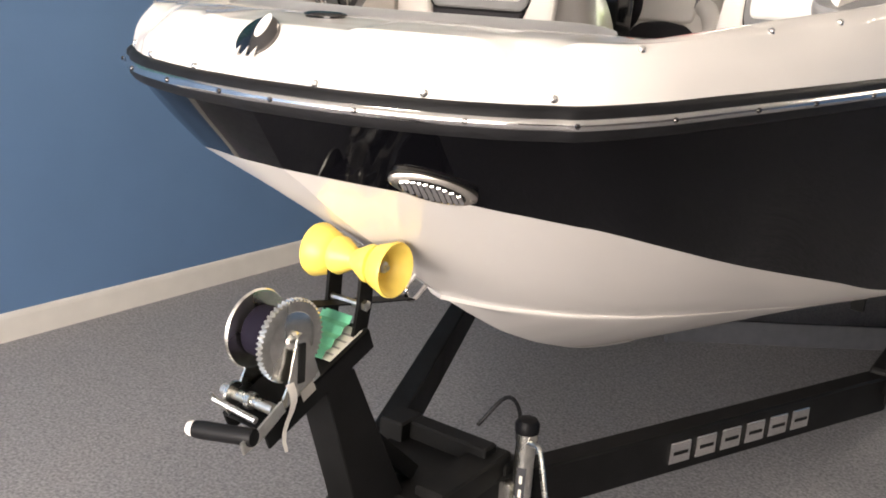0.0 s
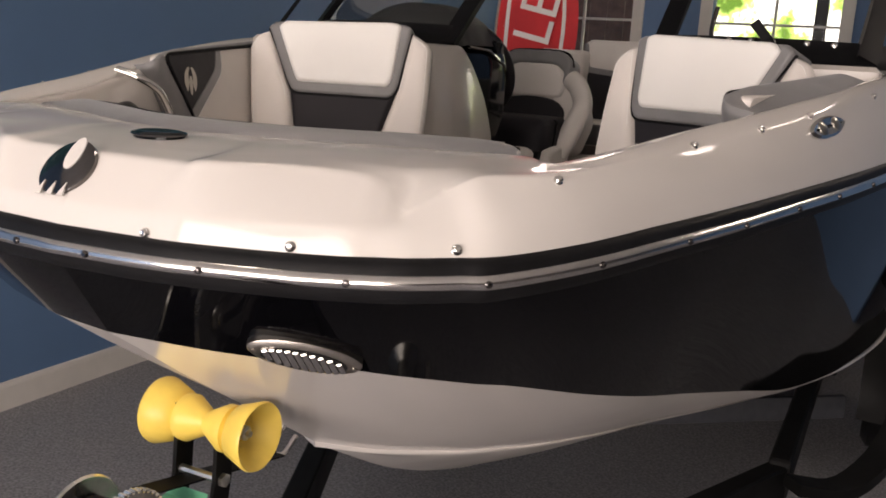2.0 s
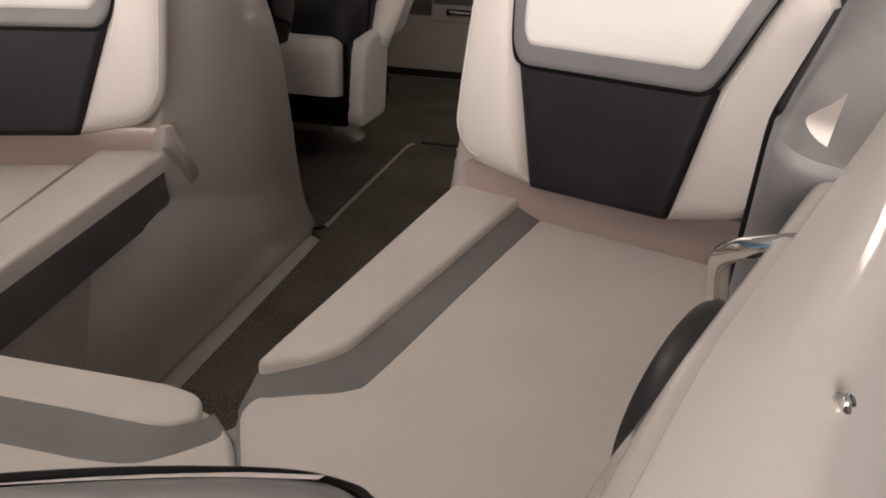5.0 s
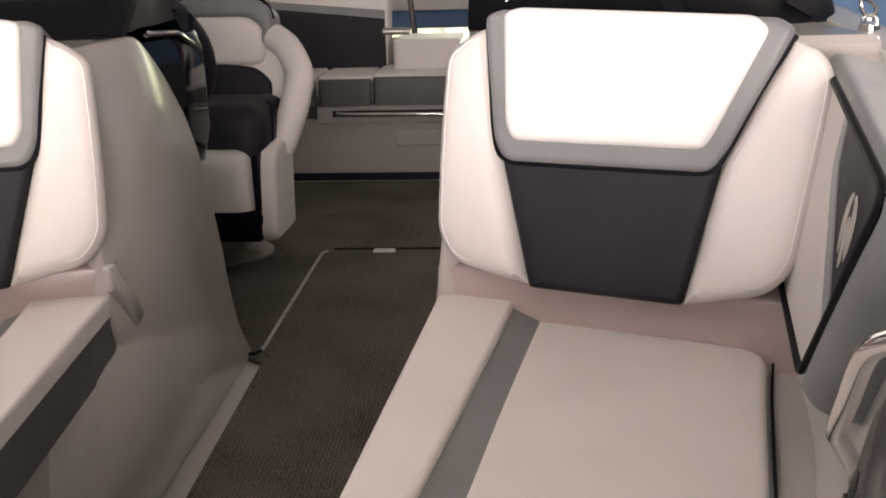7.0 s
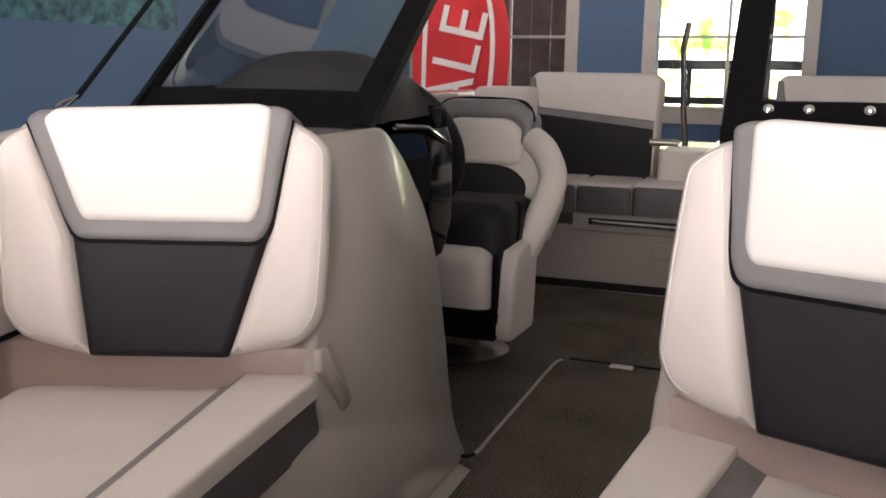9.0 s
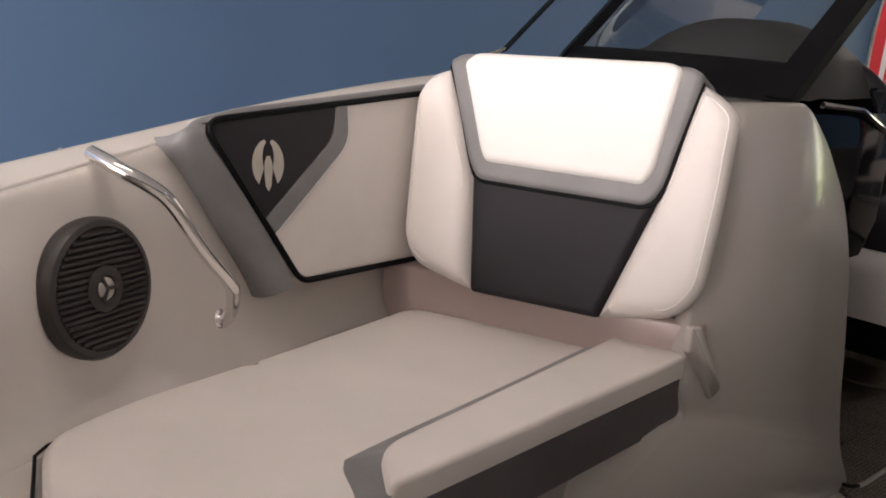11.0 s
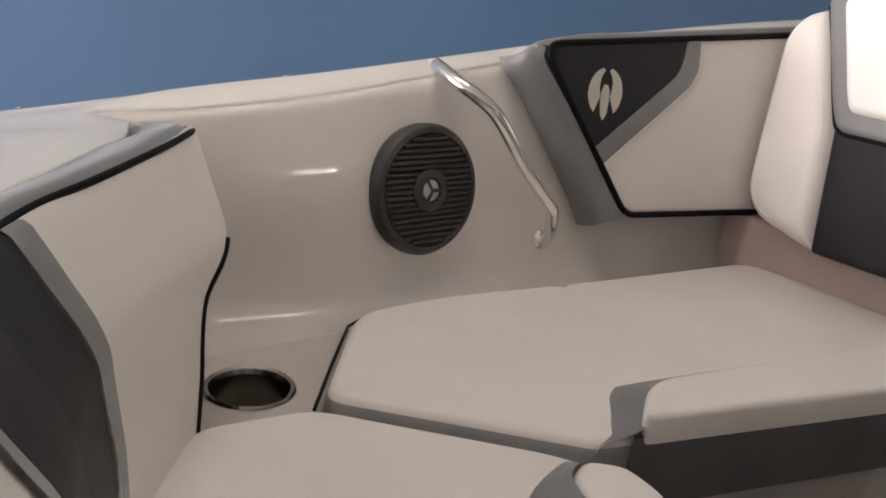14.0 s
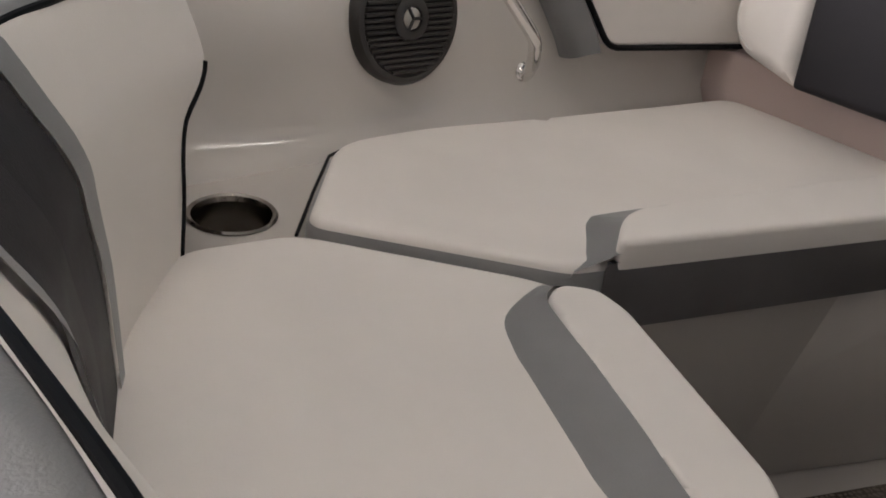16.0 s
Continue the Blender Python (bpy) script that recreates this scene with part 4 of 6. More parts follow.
for s in (1, -1):
    part("face", loft(cols[1:], 5, 2), VINYL, bowback, "ivory vinyl backrest face", smooth=70, mirror=s)
    rim = smoothline(RIM, 3)
    part("edge", tube([tuple(p) for p in rim[9:]], 0.0034, 6, (0, 1, 0)), PIPE, bowback, "black edge gap", mirror=s)
    part("flank", sheet([[tuple(p), (p[0] - 0.008, p[1] - 0.048, p[2])] for p in rim]), VINYL, bowback, mirror=s)
grow = [[(x, y + 0.003, z) for x, y, z in c] for c in ([[c for c in cols[0]], [between(a, b, 0.55) for a, b in zip(cols[0], cols[1])], [c for c in cols[1]]])]
part("centre_panel", both(loft(grow, 4, 2)), VBLACK, bowback, "charcoal centre panel", smooth=70)
for s in (1, -1):
    part("trim_strip", loft([[(x, y + 0.006, z) for x, y, z in cols[1]], [(between(a, b, 0.27)[0], between(a, b, 0.27)[1] + 0.006, a[2]) for a, b in zip(cols[1], cols[2])]], 3, 2), VGREY, bowback, "grey trim strip", smooth=70, mirror=s)

# bow cushion in the middle
CZ = 1.212
half = [(0.10, 1.868), (0.20, 1.896), (0.312, 1.955), (0.342, 2.082), (0.222, 2.318), (0.180, 2.362), (0.13, 2.374)]
co = rounded([(-x, y) for x, y in half] + half[::-1], 0.03)
bowseat = part("bow_cushion", puff(co, 1.14, CZ, 0.012), VINYL, boat, "ivory vinyl bow filler cushion")
bi = [(0, 2.300, CZ + 0.016), (0.05, 2.300, CZ + 0.016), (0.10, 2.298, CZ + 0.016), (0.152, 2.300, CZ + 0.016), (0.178, 2.322, CZ + 0.014), (0.182, 2.350, CZ + 0.006)]
bo = [(0, 2.240, CZ - 0.002), (0.05, 2.240, CZ - 0.002), (0.095, 2.241, CZ - 0.002), (0.150, 2.255, CZ - 0.002), (0.205, 2.312, CZ - 0.004), (0.213, 2.330, CZ - 0.012)]
part("band", both(loft([[a, between(a, b, 0.5), b, (b[0], b[1] - 0.004, b[2] - 0.02)] for a, b in zip(bi, bo)], 5, 3)), VGREY, bowseat, "sloping grey vinyl band", smooth=70)
half = [(0.10, 2.298), (0.153, 2.300), (0.178, 2.324), (0.163, 2.362), (0.12, 2.3752)]
part("insert", puff(rounded([(-x, y) for x, y in half] + half[::-1], 0.015), CZ - 0.02, CZ + 0.018, 0.006), VINYL, bowseat, "ivory vinyl insert")
half = [(0.220, 2.318), (0.180, 2.364), (0.13, 2.3765)]
part("front_skirt", slab(rounded([(-x, y) for x, y in half] + half[::-1], 0.02), [(0, 1.09), (0, CZ - 0.012)]), VDARK, bowseat, "dark grey front skirt")

# side cushions
SZ = 1.228
for s in (1, -1):
    o = rounded([(0.205, 2.352), (0.214, 2.44), (0.285, 3.10), (0.43, 3.045), (0.66, 2.950), (0.768, 2.905), (0.735, 2.79), (0.662, 2.50), (0.620, 2.30), (0.564, 2.165), (0.337, 2.086)], [0.015, 0.03, 0.03, 0.02, 0.05, 0.06, 0.05, 0.10, 0.08, 0.05, 0.03], 5)
    seat = part("side_cushion", puff(inset(o, 0.005), 1.2165, SZ + 0.001, 0.0115), VINYL, boat, "ivory vinyl side cushion with grey band", mirror=s)
    part("skirt", slab(rounded([(0.2065, 2.392), (0.2095, 2.435), (0.2815, 3.10), (0.2955, 3.095), (0.2235, 2.44), (0.2195, 2.40)], 0.004), [(0, 1.145), (0, SZ - 0.008), (0.002, SZ + 0.001), (0.006, SZ + 0.004)]), VDARK, seat, "dark grey vinyl skirt", mirror=s)
    ino = [(0.2085, 2.412, SZ + 0.016), (0.250, 2.436, SZ + 0.021), (0.278, 2.458, SZ + 0.021), (0.289, 2.505, SZ + 0.021), (0.334, 2.755, SZ + 0.021), (0.396, 3.06, SZ + 0.021)]
    outo = [(0.207, 2.356, SZ - 0.006), (0.262, 2.390, SZ - 0.002), (0.318, 2.418, SZ - 0.002), (0.338, 2.466, SZ - 0.002), (0.388, 2.73, SZ - 0.002), (0.447, 3.025, SZ - 0.002)]
    part("band", loft([[a, between(a, b, 0.5), b, (b[0] + 0.004, b[1] - 0.004, b[2] - 0.02)] for a, b in zip(ino, outo)], 5, 3), VGREY, seat, "sloping grey vinyl band", smooth=70, mirror=s)
    part("insert", puff(rounded([(0.2055, 2.399), (0.287, 2.449), (0.406, 3.062), (0.2795, 3.098)], [0.02, 0.04, 0.02, 0.02], 5), SZ - 0.005, SZ + 0.030, 0.008), VINYL, seat, "raised ivory inner strip", mirror=s)
    # thin black tube paints the shadow gap round the cushion's outer edge
    rim = [(0.770, 2.905), (0.737, 2.79), (0.664, 2.50), (0.622, 2.30), (0.575, 2.180), (0.556, 2.160), (0.45, 2.121), (0.337, 2.082)]
    part("piping", tube([(x + 0.001, y, 1.209) for x, y in rim], 0.0022, 6), PIPE, seat, mirror=s)
    part("cushion_base", slab(inset(o, 0.001), [(0, 1.15), (0, 1.2125), (0.004, 1.2185)]), VGREY, seat, "grey vinyl cushion base", smooth=50, mirror=s)


def backrest(s):
    """An upholstered backrest of bolsters, a framed insert and a dark lower panel."""
    n = Vector((0.325, -0.945, 0))
    lean = radians(14)
    u = Vector((-0.945, -0.325, 0))
    v = Vector((0, 0, math.cos(lean))) - n * math.sin(lean)
    m = frame_at((-0.279 - (0.016 if s > 0 else -0.002), 3.062, 1.309), u, v)
    if (m.to_3x3() @ Vector((0, 0, 1))).y > 0:
        flip = -1
    else:
        flip = 1
    m = m @ Matrix.Diagonal((1, 1, flip, 1))
    g = s * -1

    def away(geo):
        return [(x + (0.26 - x) * 0.42 * max(0.0, 0.02 - z) / 0.12, y, z) for x, y, z in geo[0]], geo[1]

    seat = part("backrest", moved(away(slab(rounded([(-0.012, 0.02), (0.13, -0.01), (0.375, -0.012), (0.52, 0.02), (0.552, 0.32), (0.49, 0.36), (0.06, 0.37), (-0.005, 0.335)], 0.03), [(0, -0.10), (0, -0.01), (0.01, 0.0)])), m), VINYL, boat, "ivory vinyl backrest with charcoal and grey inserts", mirror=g)
    inner = rounded([(-0.018, 0.332), (-0.020, 0.19), (-0.014, 0.05), (0.02, 0.004), (0.142, -0.018), (0.083, 0.18), (0.048, 0.374), (0.02, 0.361)], [0.03, 0.2, 0.1, 0.03, 0.002, 0.02, 0.004, 0.02], 4)
    outer = rounded([(0.552, 0.305), (0.54, 0.19), (0.522, 0.045), (0.488, 0.004), (0.375, -0.021), (0.412, 0.18), (0.490, 0.358), (0.53, 0.344)], [0.03, 0.2, 0.1, 0.03, 0.002, 0.02, 0.004, 0.02], 4)
    part("bolster", moved(away(puff(inner, -0.08, 0.048, 0.030)), m), VINYL, seat, "ivory side bolster", mirror=g)
    part("bolster", moved(away(puff(outer, -0.08, 0.048, 0.030)), m), VINYL, seat, "ivory side bolster", mirror=g)
    part("lower_panel", moved(puff(rounded([(0.145, -0.02), (0.372, -0.022), (0.410, 0.18), (0.085, 0.18)], 0.006), -0.05, 0.038, 0.012), m), VBLACK, seat, "charcoal vinyl lower panel", mirror=g)
    fr = rounded([(0.094, 0.168), (0.398, 0.168), (0.42, 0.20), (0.493, 0.369), (0.47, 0.385), (0.07, 0.397), (0.046, 0.386), (0.073, 0.20)], [0.03, 0.03, 0.03, 0.01, 0.01, 0.01, 0.01, 0.03], 4)
    part("frame", moved(puff(fr, -0.06, 0.046, 0.012), m), VGREY, seat, "silver grey frame", mirror=g)
    wi = rounded([(0.105, 0.20), (0.386, 0.20), (0.400, 0.225), (0.461, 0.368), (0.438, 0.387), (0.10, 0.399), (0.077, 0.390), (0.092, 0.225)], [0.035, 0.035, 0.03, 0.012, 0.012, 0.012, 0.012, 0.03], 4)
    part("insert", moved(puff(wi, -0.06, 0.056, 0.014, 0.003), m), VINYLW, seat, "white vinyl insert", mirror=g)
    pp = [(0.049, 0.374, 0.030), (0.061, 0.30, 0.036), (0.076, 0.20, 0.037), (0.098, 0.171, 0.037), (0.15, 0.168, 0.037), (0.34, 0.168, 0.037), (0.394, 0.171, 0.037), (0.416, 0.20, 0.037), (0.455, 0.29, 0.036), (0.492, 0.362, 0.030)]
    part("piping", moved(tube([tuple(q) for q in smoothline(pp, 4)], 0.0046, 7, (0, 0, 1)), m), PIPE, seat, mirror=g)
    for o in (inner, outer):
        q = inset(o, 0.013)
        ok, far = inside(o, q)
        q = [p for p, a, b in zip(q, ok, far) if a and b > 0.0124]
        part("seam", moved(tube([(x, y, 0.0431) for x, y in q + q[:1]], 0.0011, 5, (0, 0, 1)), m), VINYLW, seat, "fine pale stitched seam", mirror=g)
    return seat


backrest(1)
backrest(-1)


def emblem(m, parent, s, size=1.0):
    """A plain silver motif: two curved side leaves and a small body."""
    def leaf(k):
        outer = [(k * 0.033 * math.sin(t), 0.038 * math.cos(t)) for t in np.linspace(0.25, 2.5, 12)]
        innr = [(k * 0.0125 * math.sin(t), 0.010 + 0.024 * math.cos(t)) for t in np.linspace(2.3, 0.35, 8)]
        return [(a * size, b * size) for a, b in outer + innr]
    for k in (1, -1):
        part("motif", moved(slab(leaf(k), [(0, 0.0), (0, 0.0012)]), m), LOGO, parent, "silver printed motif", smooth=0, mirror=s)
    part("motif", moved(slab([(a * size * 0.8, b * size) for a, b in ((-0.004, 0.012), (0.004, 0.012), (0.0095, 0.002), (0.0105, -0.012), (0.007, -0.034), (0.0, -0.042), (-0.007, -0.034), (-0.0105, -0.012), (-0.0095, 0.002))], [(0, 0), (0, 0.0012)]), m), LOGO, parent, "silver printed motif", smooth=0, mirror=s)


def along(line, y):
    """The point of a line of (x, y, z) at y."""
    ys = [p[1] for p in line]
    return Vector((float(np.interp(y, ys, [p[0] for p in line])), y, float(np.interp(y, ys, [p[2] for p in line]))))


def side_panel(s):
    """A padded side panel: dark shield with motif, ivory field, grey bolsters round it."""
    a, b, c = Vector((0.717, 2.625, 1.321)), Vector((0.80, 3.0, 1.318)), Vector((0.712, 2.449, 1.567))
    m = frame_at(a, b - a, c - a)
    if (m.to_3x3() @ Vector((0, 0, 1))).x > 0:
        m = m @ Matrix.Diagonal((1, 1, -1, 1))
    bl, br, tr_, tl = (0.0, 0.0), (0.40, -0.008), (0.45, 0.305), (-0.178, 0.256)
    loop = rounded([bl, br, tr_, tl], [0.022, 0.01, 0.01, 0.034], 6)
    pan = part("side_panel", moved(puff(loop, -0.05, 0.0, 0.008), m), VINYL, boat, "padded ivory cockpit side panel", mirror=s)
    low1, low2, kin, kout, top1, top2 = (-0.073, 0.106), (-0.051, 0.083), (0.090, 0.224), (0.127, 0.214), (0.099, 0.277), (0.127, 0.279)
    sh = rounded([low1, kin, top1, (-0.172, 0.2555)], [0.006, 0.05, 0.006, 0.034], 5)
    part("shield", moved(slab(sh, [(0, -0.004), (0, 0.0015), (0.002, 0.0025)]), m), VBLACK, pan, "charcoal shield panel", smooth=0, mirror=s)
    ins, outs = rounded([low1, kin, top1, (0.0, 0.5)], [0, 0.05, 0, 0], 6)[:-1], rounded([low2, kout, top2, (0.0, 0.5)], [0, 0.06, 0, 0], 6)[:-1]
    part("shield_trim", moved(slab(ins + outs[::-1], [(0.0, -0.004), (0.0, 0.003), (0.002, 0.004)]), m), VGREY, pan, "grey trim strip", smooth=0, mirror=s)
    part("trim_welt", moved(tube([(x, y, 0.001) for x, y in outs], 0.0028, 6, (0, 0, 1)), m), VINYLW, pan, "fine white welt", mirror=s)
    emblem(m @ pose(-0.060, 0.190, 0.003, 0, 0, -3), pan, s, 0.98)
    pts = [(x, y, 0.001) for x, y in loop]
    part("piping", moved(tube(pts + pts[:1], 0.0052, 7, (0, 0, 1)), m), PIPE, pan, mirror=s)
    at = lambda x, y, z=0.0: m @ Vector((x, y, z))
    front = [at(-0.012, -0.008), at(-0.030, 0.030), at(-0.085, 0.115), at(-0.140, 0.190), at(-0.172, 0.232), at(-0.172, 0.252)]
    rows = []
    for p in front:
        lo, hi = along(WALLMID, p.y - 0.05), along(INNER[7:13], p.y - 0.05)
        w = lo.x + (hi.x - lo.x) * max(0, min(1, (p.z - 0.02 - lo.z) / (hi.z - lo.z)))
        rows.append([tuple(p), (p.x + 0.001, p.y - 0.022, p.z - 0.004), (p.x + 0.010, p.y - 0.036, p.z - 0.012), ((p.x + w) / 2 + 0.004, p.y - 0.044, p.z - 0.02), (w + 0.012, p.y - 0.046, p.z - 0.026)])
    part("front_bolster", loft(rows, 5, 4), VGREY, pan, "silver grey front bolster", smooth=70, mirror=s)
    rows = [rows[-1]]
    for i in range(9):
        p = at(-0.176 + 0.62 * i / 8, 0.254 + 0.050 * i / 8)
        q = along(INNER[7:13], p.y - 0.01)
        f = 0.0 if i else -0.008
        rows.append([tuple(p), (p.x + 0.012, p.y - 0.004, p.z + 0.012 + f), (p.x * 0.65 + q.x * 0.35, p.y - 0.006, p.z * 0.65 + q.z * 0.35 + 0.013 + f), (p.x * 0.35 + q.x * 0.65, p.y - 0.006, p.z * 0.35 + q.z * 0.65 + 0.008 + f), (q.x + 0.006, q.y, q.z - 0.002)])
    part("top_bolster", loft(rows, 4, 4), VGREY, pan, "silver grey top bolster", smooth=70, mirror=s)
    return pan


side_panel(1)
side_panel(-1)


def speaker(s):
    """A round loudspeaker: rim, slotted grille, hub with a bright centre."""
    m = seat_on(lining, (0.649, 2.277, 1.372), (0.33, 0.94, 0), (-1, 0, 0)) @ pose(0, 0, 0.004)
    sp = part("loudspeaker", moved(lathe([(0.086, -0.03), (0.092, -0.005), (0.092, 0.006), (0.087, 0.013), (0.080, 0.015), (0.077, 0.011)], 48), m), SPEAKER, boat, "round graphite cockpit loudspeaker with slotted grille", mirror=s)
    part("cone", moved(lathe([(0.076, 0.0112), (0.03, 0.0116)], 40), m), SHADOWBLACK, sp, mirror=s)
    for k in range(-9, 10):
        y = k * 0.0079
        w = math.sqrt(0.0775**2 - y * y)
        part("grille_bar", moved(box(-w, w, y - 0.0026, y + 0.0026, 0.0105, 0.0155, 0.0012), m), SPEAKER, sp, smooth=0, mirror=s)
    hub = part("hub", moved(lathe([(0.030, 0.010), (0.030, 0.0165), (0.026, 0.019), (0.017, 0.0185), (0.015, 0.015)], 28), m), SPEAKER, sp, mirror=s)
    part("tweeter", moved(lathe([(0.0148, 0.0152), (0.0145, 0.0172), (0.008, 0.0195), (0.001, 0.0202)], 20), m), STEEL, hub, "bright tweeter dome", mirror=s)
    for k in range(3):
        part("tweeter_spoke", moved(box(-0.0022, 0.0022, 0.0, 0.0175, 0.019, 0.0215, 0.0008), m @ pose(0, 0, 0, 0, 0, 30 + k * 120)), SPEAKER, hub, smooth=0, mirror=s)


speaker(1)
speaker(-1)
for s in (1, -1):
    out, down = (0.034, 0.017) if s > 0 else (0.0, 0.0)
    h = smoothline([(x + out, y, z - down) for x, y, z in ((0.720, 2.292, 1.535), (0.690, 2.302, 1.527), (0.668, 2.314, 1.517), (0.652, 2.337, 1.503), (0.645, 2.367, 1.478), (0.655, 2.42, 1.408), (0.668, 2.470, 1.352), (0.680, 2.484, 1.330), (0.695, 2.492, 1.305), (0.715, 2.498, 1.282), (0.750, 2.502, 1.258))], 5)
    hd = part("grab_handle", tube([tuple(p) for p in h], 0.0100, 12, (0, 1, 0.3)), CHROME, boat, "polished steel cockpit grab handle", mirror=s)
    part("foot", moved(slab(oval(0.013, 0.015), [(0, -0.004), (0, 0.002), (0.003, 0.004)]), seat_on(lining, (0.722, 2.499, 1.277), (0, 1, 0), (-1, 0, 0))), CHROME, hd, mirror=s)
    cup = part("cup_holder", moved(lathe([(0.0445, -0.004), (0.0465, 0.002), (0.0505, 0.004), (0.053, 0.001)], 36, False), pose(0.417, 2.021, 1.1965)), RIMSTEEL, boat, "recessed steel cup holder", mirror=s, smooth=40)
    part("well", moved(lathe([(0.0445, -0.004), (0.043, -0.075), (0.040, -0.082), (0.001, -0.082)], 36, False), pose(0.417, 2.021, 1.1965)), CUPSTEEL, cup, "dark inside of the cup", mirror=s, smooth=40)

# cockpit sole, hatch and carpet
sole = part("cockpit_sole", slab([(-0.20, 2.30), (0.20, 2.30), (0.30, 3.05), (0.34, 3.42), (0.80, 3.75), (0.92, 4.3), (0.92, 5.75), (-0.92, 5.75), (-0.92, 4.3), (-0.80, 3.75), (-0.34, 3.42), (-0.30, 3.05)], [(0, 0.80), (0, 0.836)]), LINER, boat, "moulded pale cockpit floor", smooth=0)
part("carpet", slab(rounded([(-0.185, 2.35), (0.185, 2.35), (0.245, 2.9), (0.245, 3.69), (0.78, 3.78), (0.90, 4.35), (0.90, 5.60), (-0.90, 5.60), (-0.90, 4.35), (-0.80, 3.90), (-0.345, 3.89), (-0.32, 3.76), (-0.212, 3.69), (-0.20, 2.9)], 0.02), [(0, 0.83), (0, 0.846), (0.004, 0.85)]), BOATCARPET, sole, "dark taupe woven cockpit carpet", smooth=30)
part("hatch", slab(rounded([(-0.222, 3.735), (-0.19, 3.70), (-0.185, 2.9), (0.222, 2.9), (0.222, 4.585), (-0.222, 4.585)], [0.01, 0.02, 0.01, 0.01, 0.01, 0.05]), [(0, 0.845), (0, 0.850), (0.003, 0.8535)]), SNAPCARPET, sole, "carpeted ski locker hatch", smooth=30)
edge_line = smoothline([(-0.352, 3.94, 0.853), (-0.338, 3.86, 0.853), (-0.300, 3.765, 0.853), (-0.278, 3.738, 0.853), (-0.245, 3.726, 0.853), (-0.226, 3.76, 0.853), (-0.226, 3.85, 0.853), (-0.226, 4.1, 0.853), (-0.226, 4.4, 0.853), (-0.224, 4.52, 0.853), (-0.215, 4.56, 0.853), (-0.18, 4.588, 0.853)], 5)
part("hatch_trim", tube([tuple(p) for p in edge_line[24:52]], 0.0055, 6), LINER, sole, "pale hatch edge trim")
part("hatch_gap", tube([tuple(p) for p in edge_line[:25]], 0.0045, 6), PIPE, sole, "dark carpet edge gap")
part("hatch_gap", tube([(-0.19, 4.590, 0.8525), (0.22, 4.596, 0.8525)], 0.0055, 6), PIPE, sole, "dark carpet edge gap")
part("hatch_latch", box(-0.055, 0.02, 4.545, 4.575, 0.852, 0.861, 0.004), GEL, sole, "small white hatch latch", smooth=0)

# consoles
SIDE = [(3.07, 1.155), (3.05, 1.20), (3.08, 1.45), (3.10, 1.652), (3.405, 1.655), (3.49, 1.59), (3.585, 1.475), (3.628, 1.36), (3.65, 1.10), (3.685, 0.95), (3.75, 0.862), (3.75, 0.835), (2.36, 0.835), (2.345, 1.155)]


def console(s):
    o = rounded(SIDE, [0.02, 0.02, 0.02, 0.02, 0.03, 0.05, 0.05, 0.05, 0.05, 0.05, 0.02, 0, 0, 0.02], 4)
    geo = slab(o, [(0.006, 0.0), (0, 0.006), (0, 0.028), (0.006, 0.034)])
    verts = [(-(0.268 + w + max(0, z - 1.2) * 0.085 + 0.02 * math.sin(max(0, z - 0.85) * 2.2)) + 0.015, y, z) for y, z, w in geo[0]]
    c = part("console", (verts, geo[1]), LINER, boat, "moulded pale console side", smooth=75, mirror=-s)
    part("console_top", joined(box(-0.96, -0.330, 3.12, 3.44, 1.60, 1.652, 0.012)), LINER, c, smooth=30, mirror=-s)
    part("bulkhead", box(-0.90, -0.345, 3.15, 3.19, 1.19, 1.62), LINER, c, smooth=0, mirror=-s)
    return c


console_port = console(1)
console_helm = console(-1)

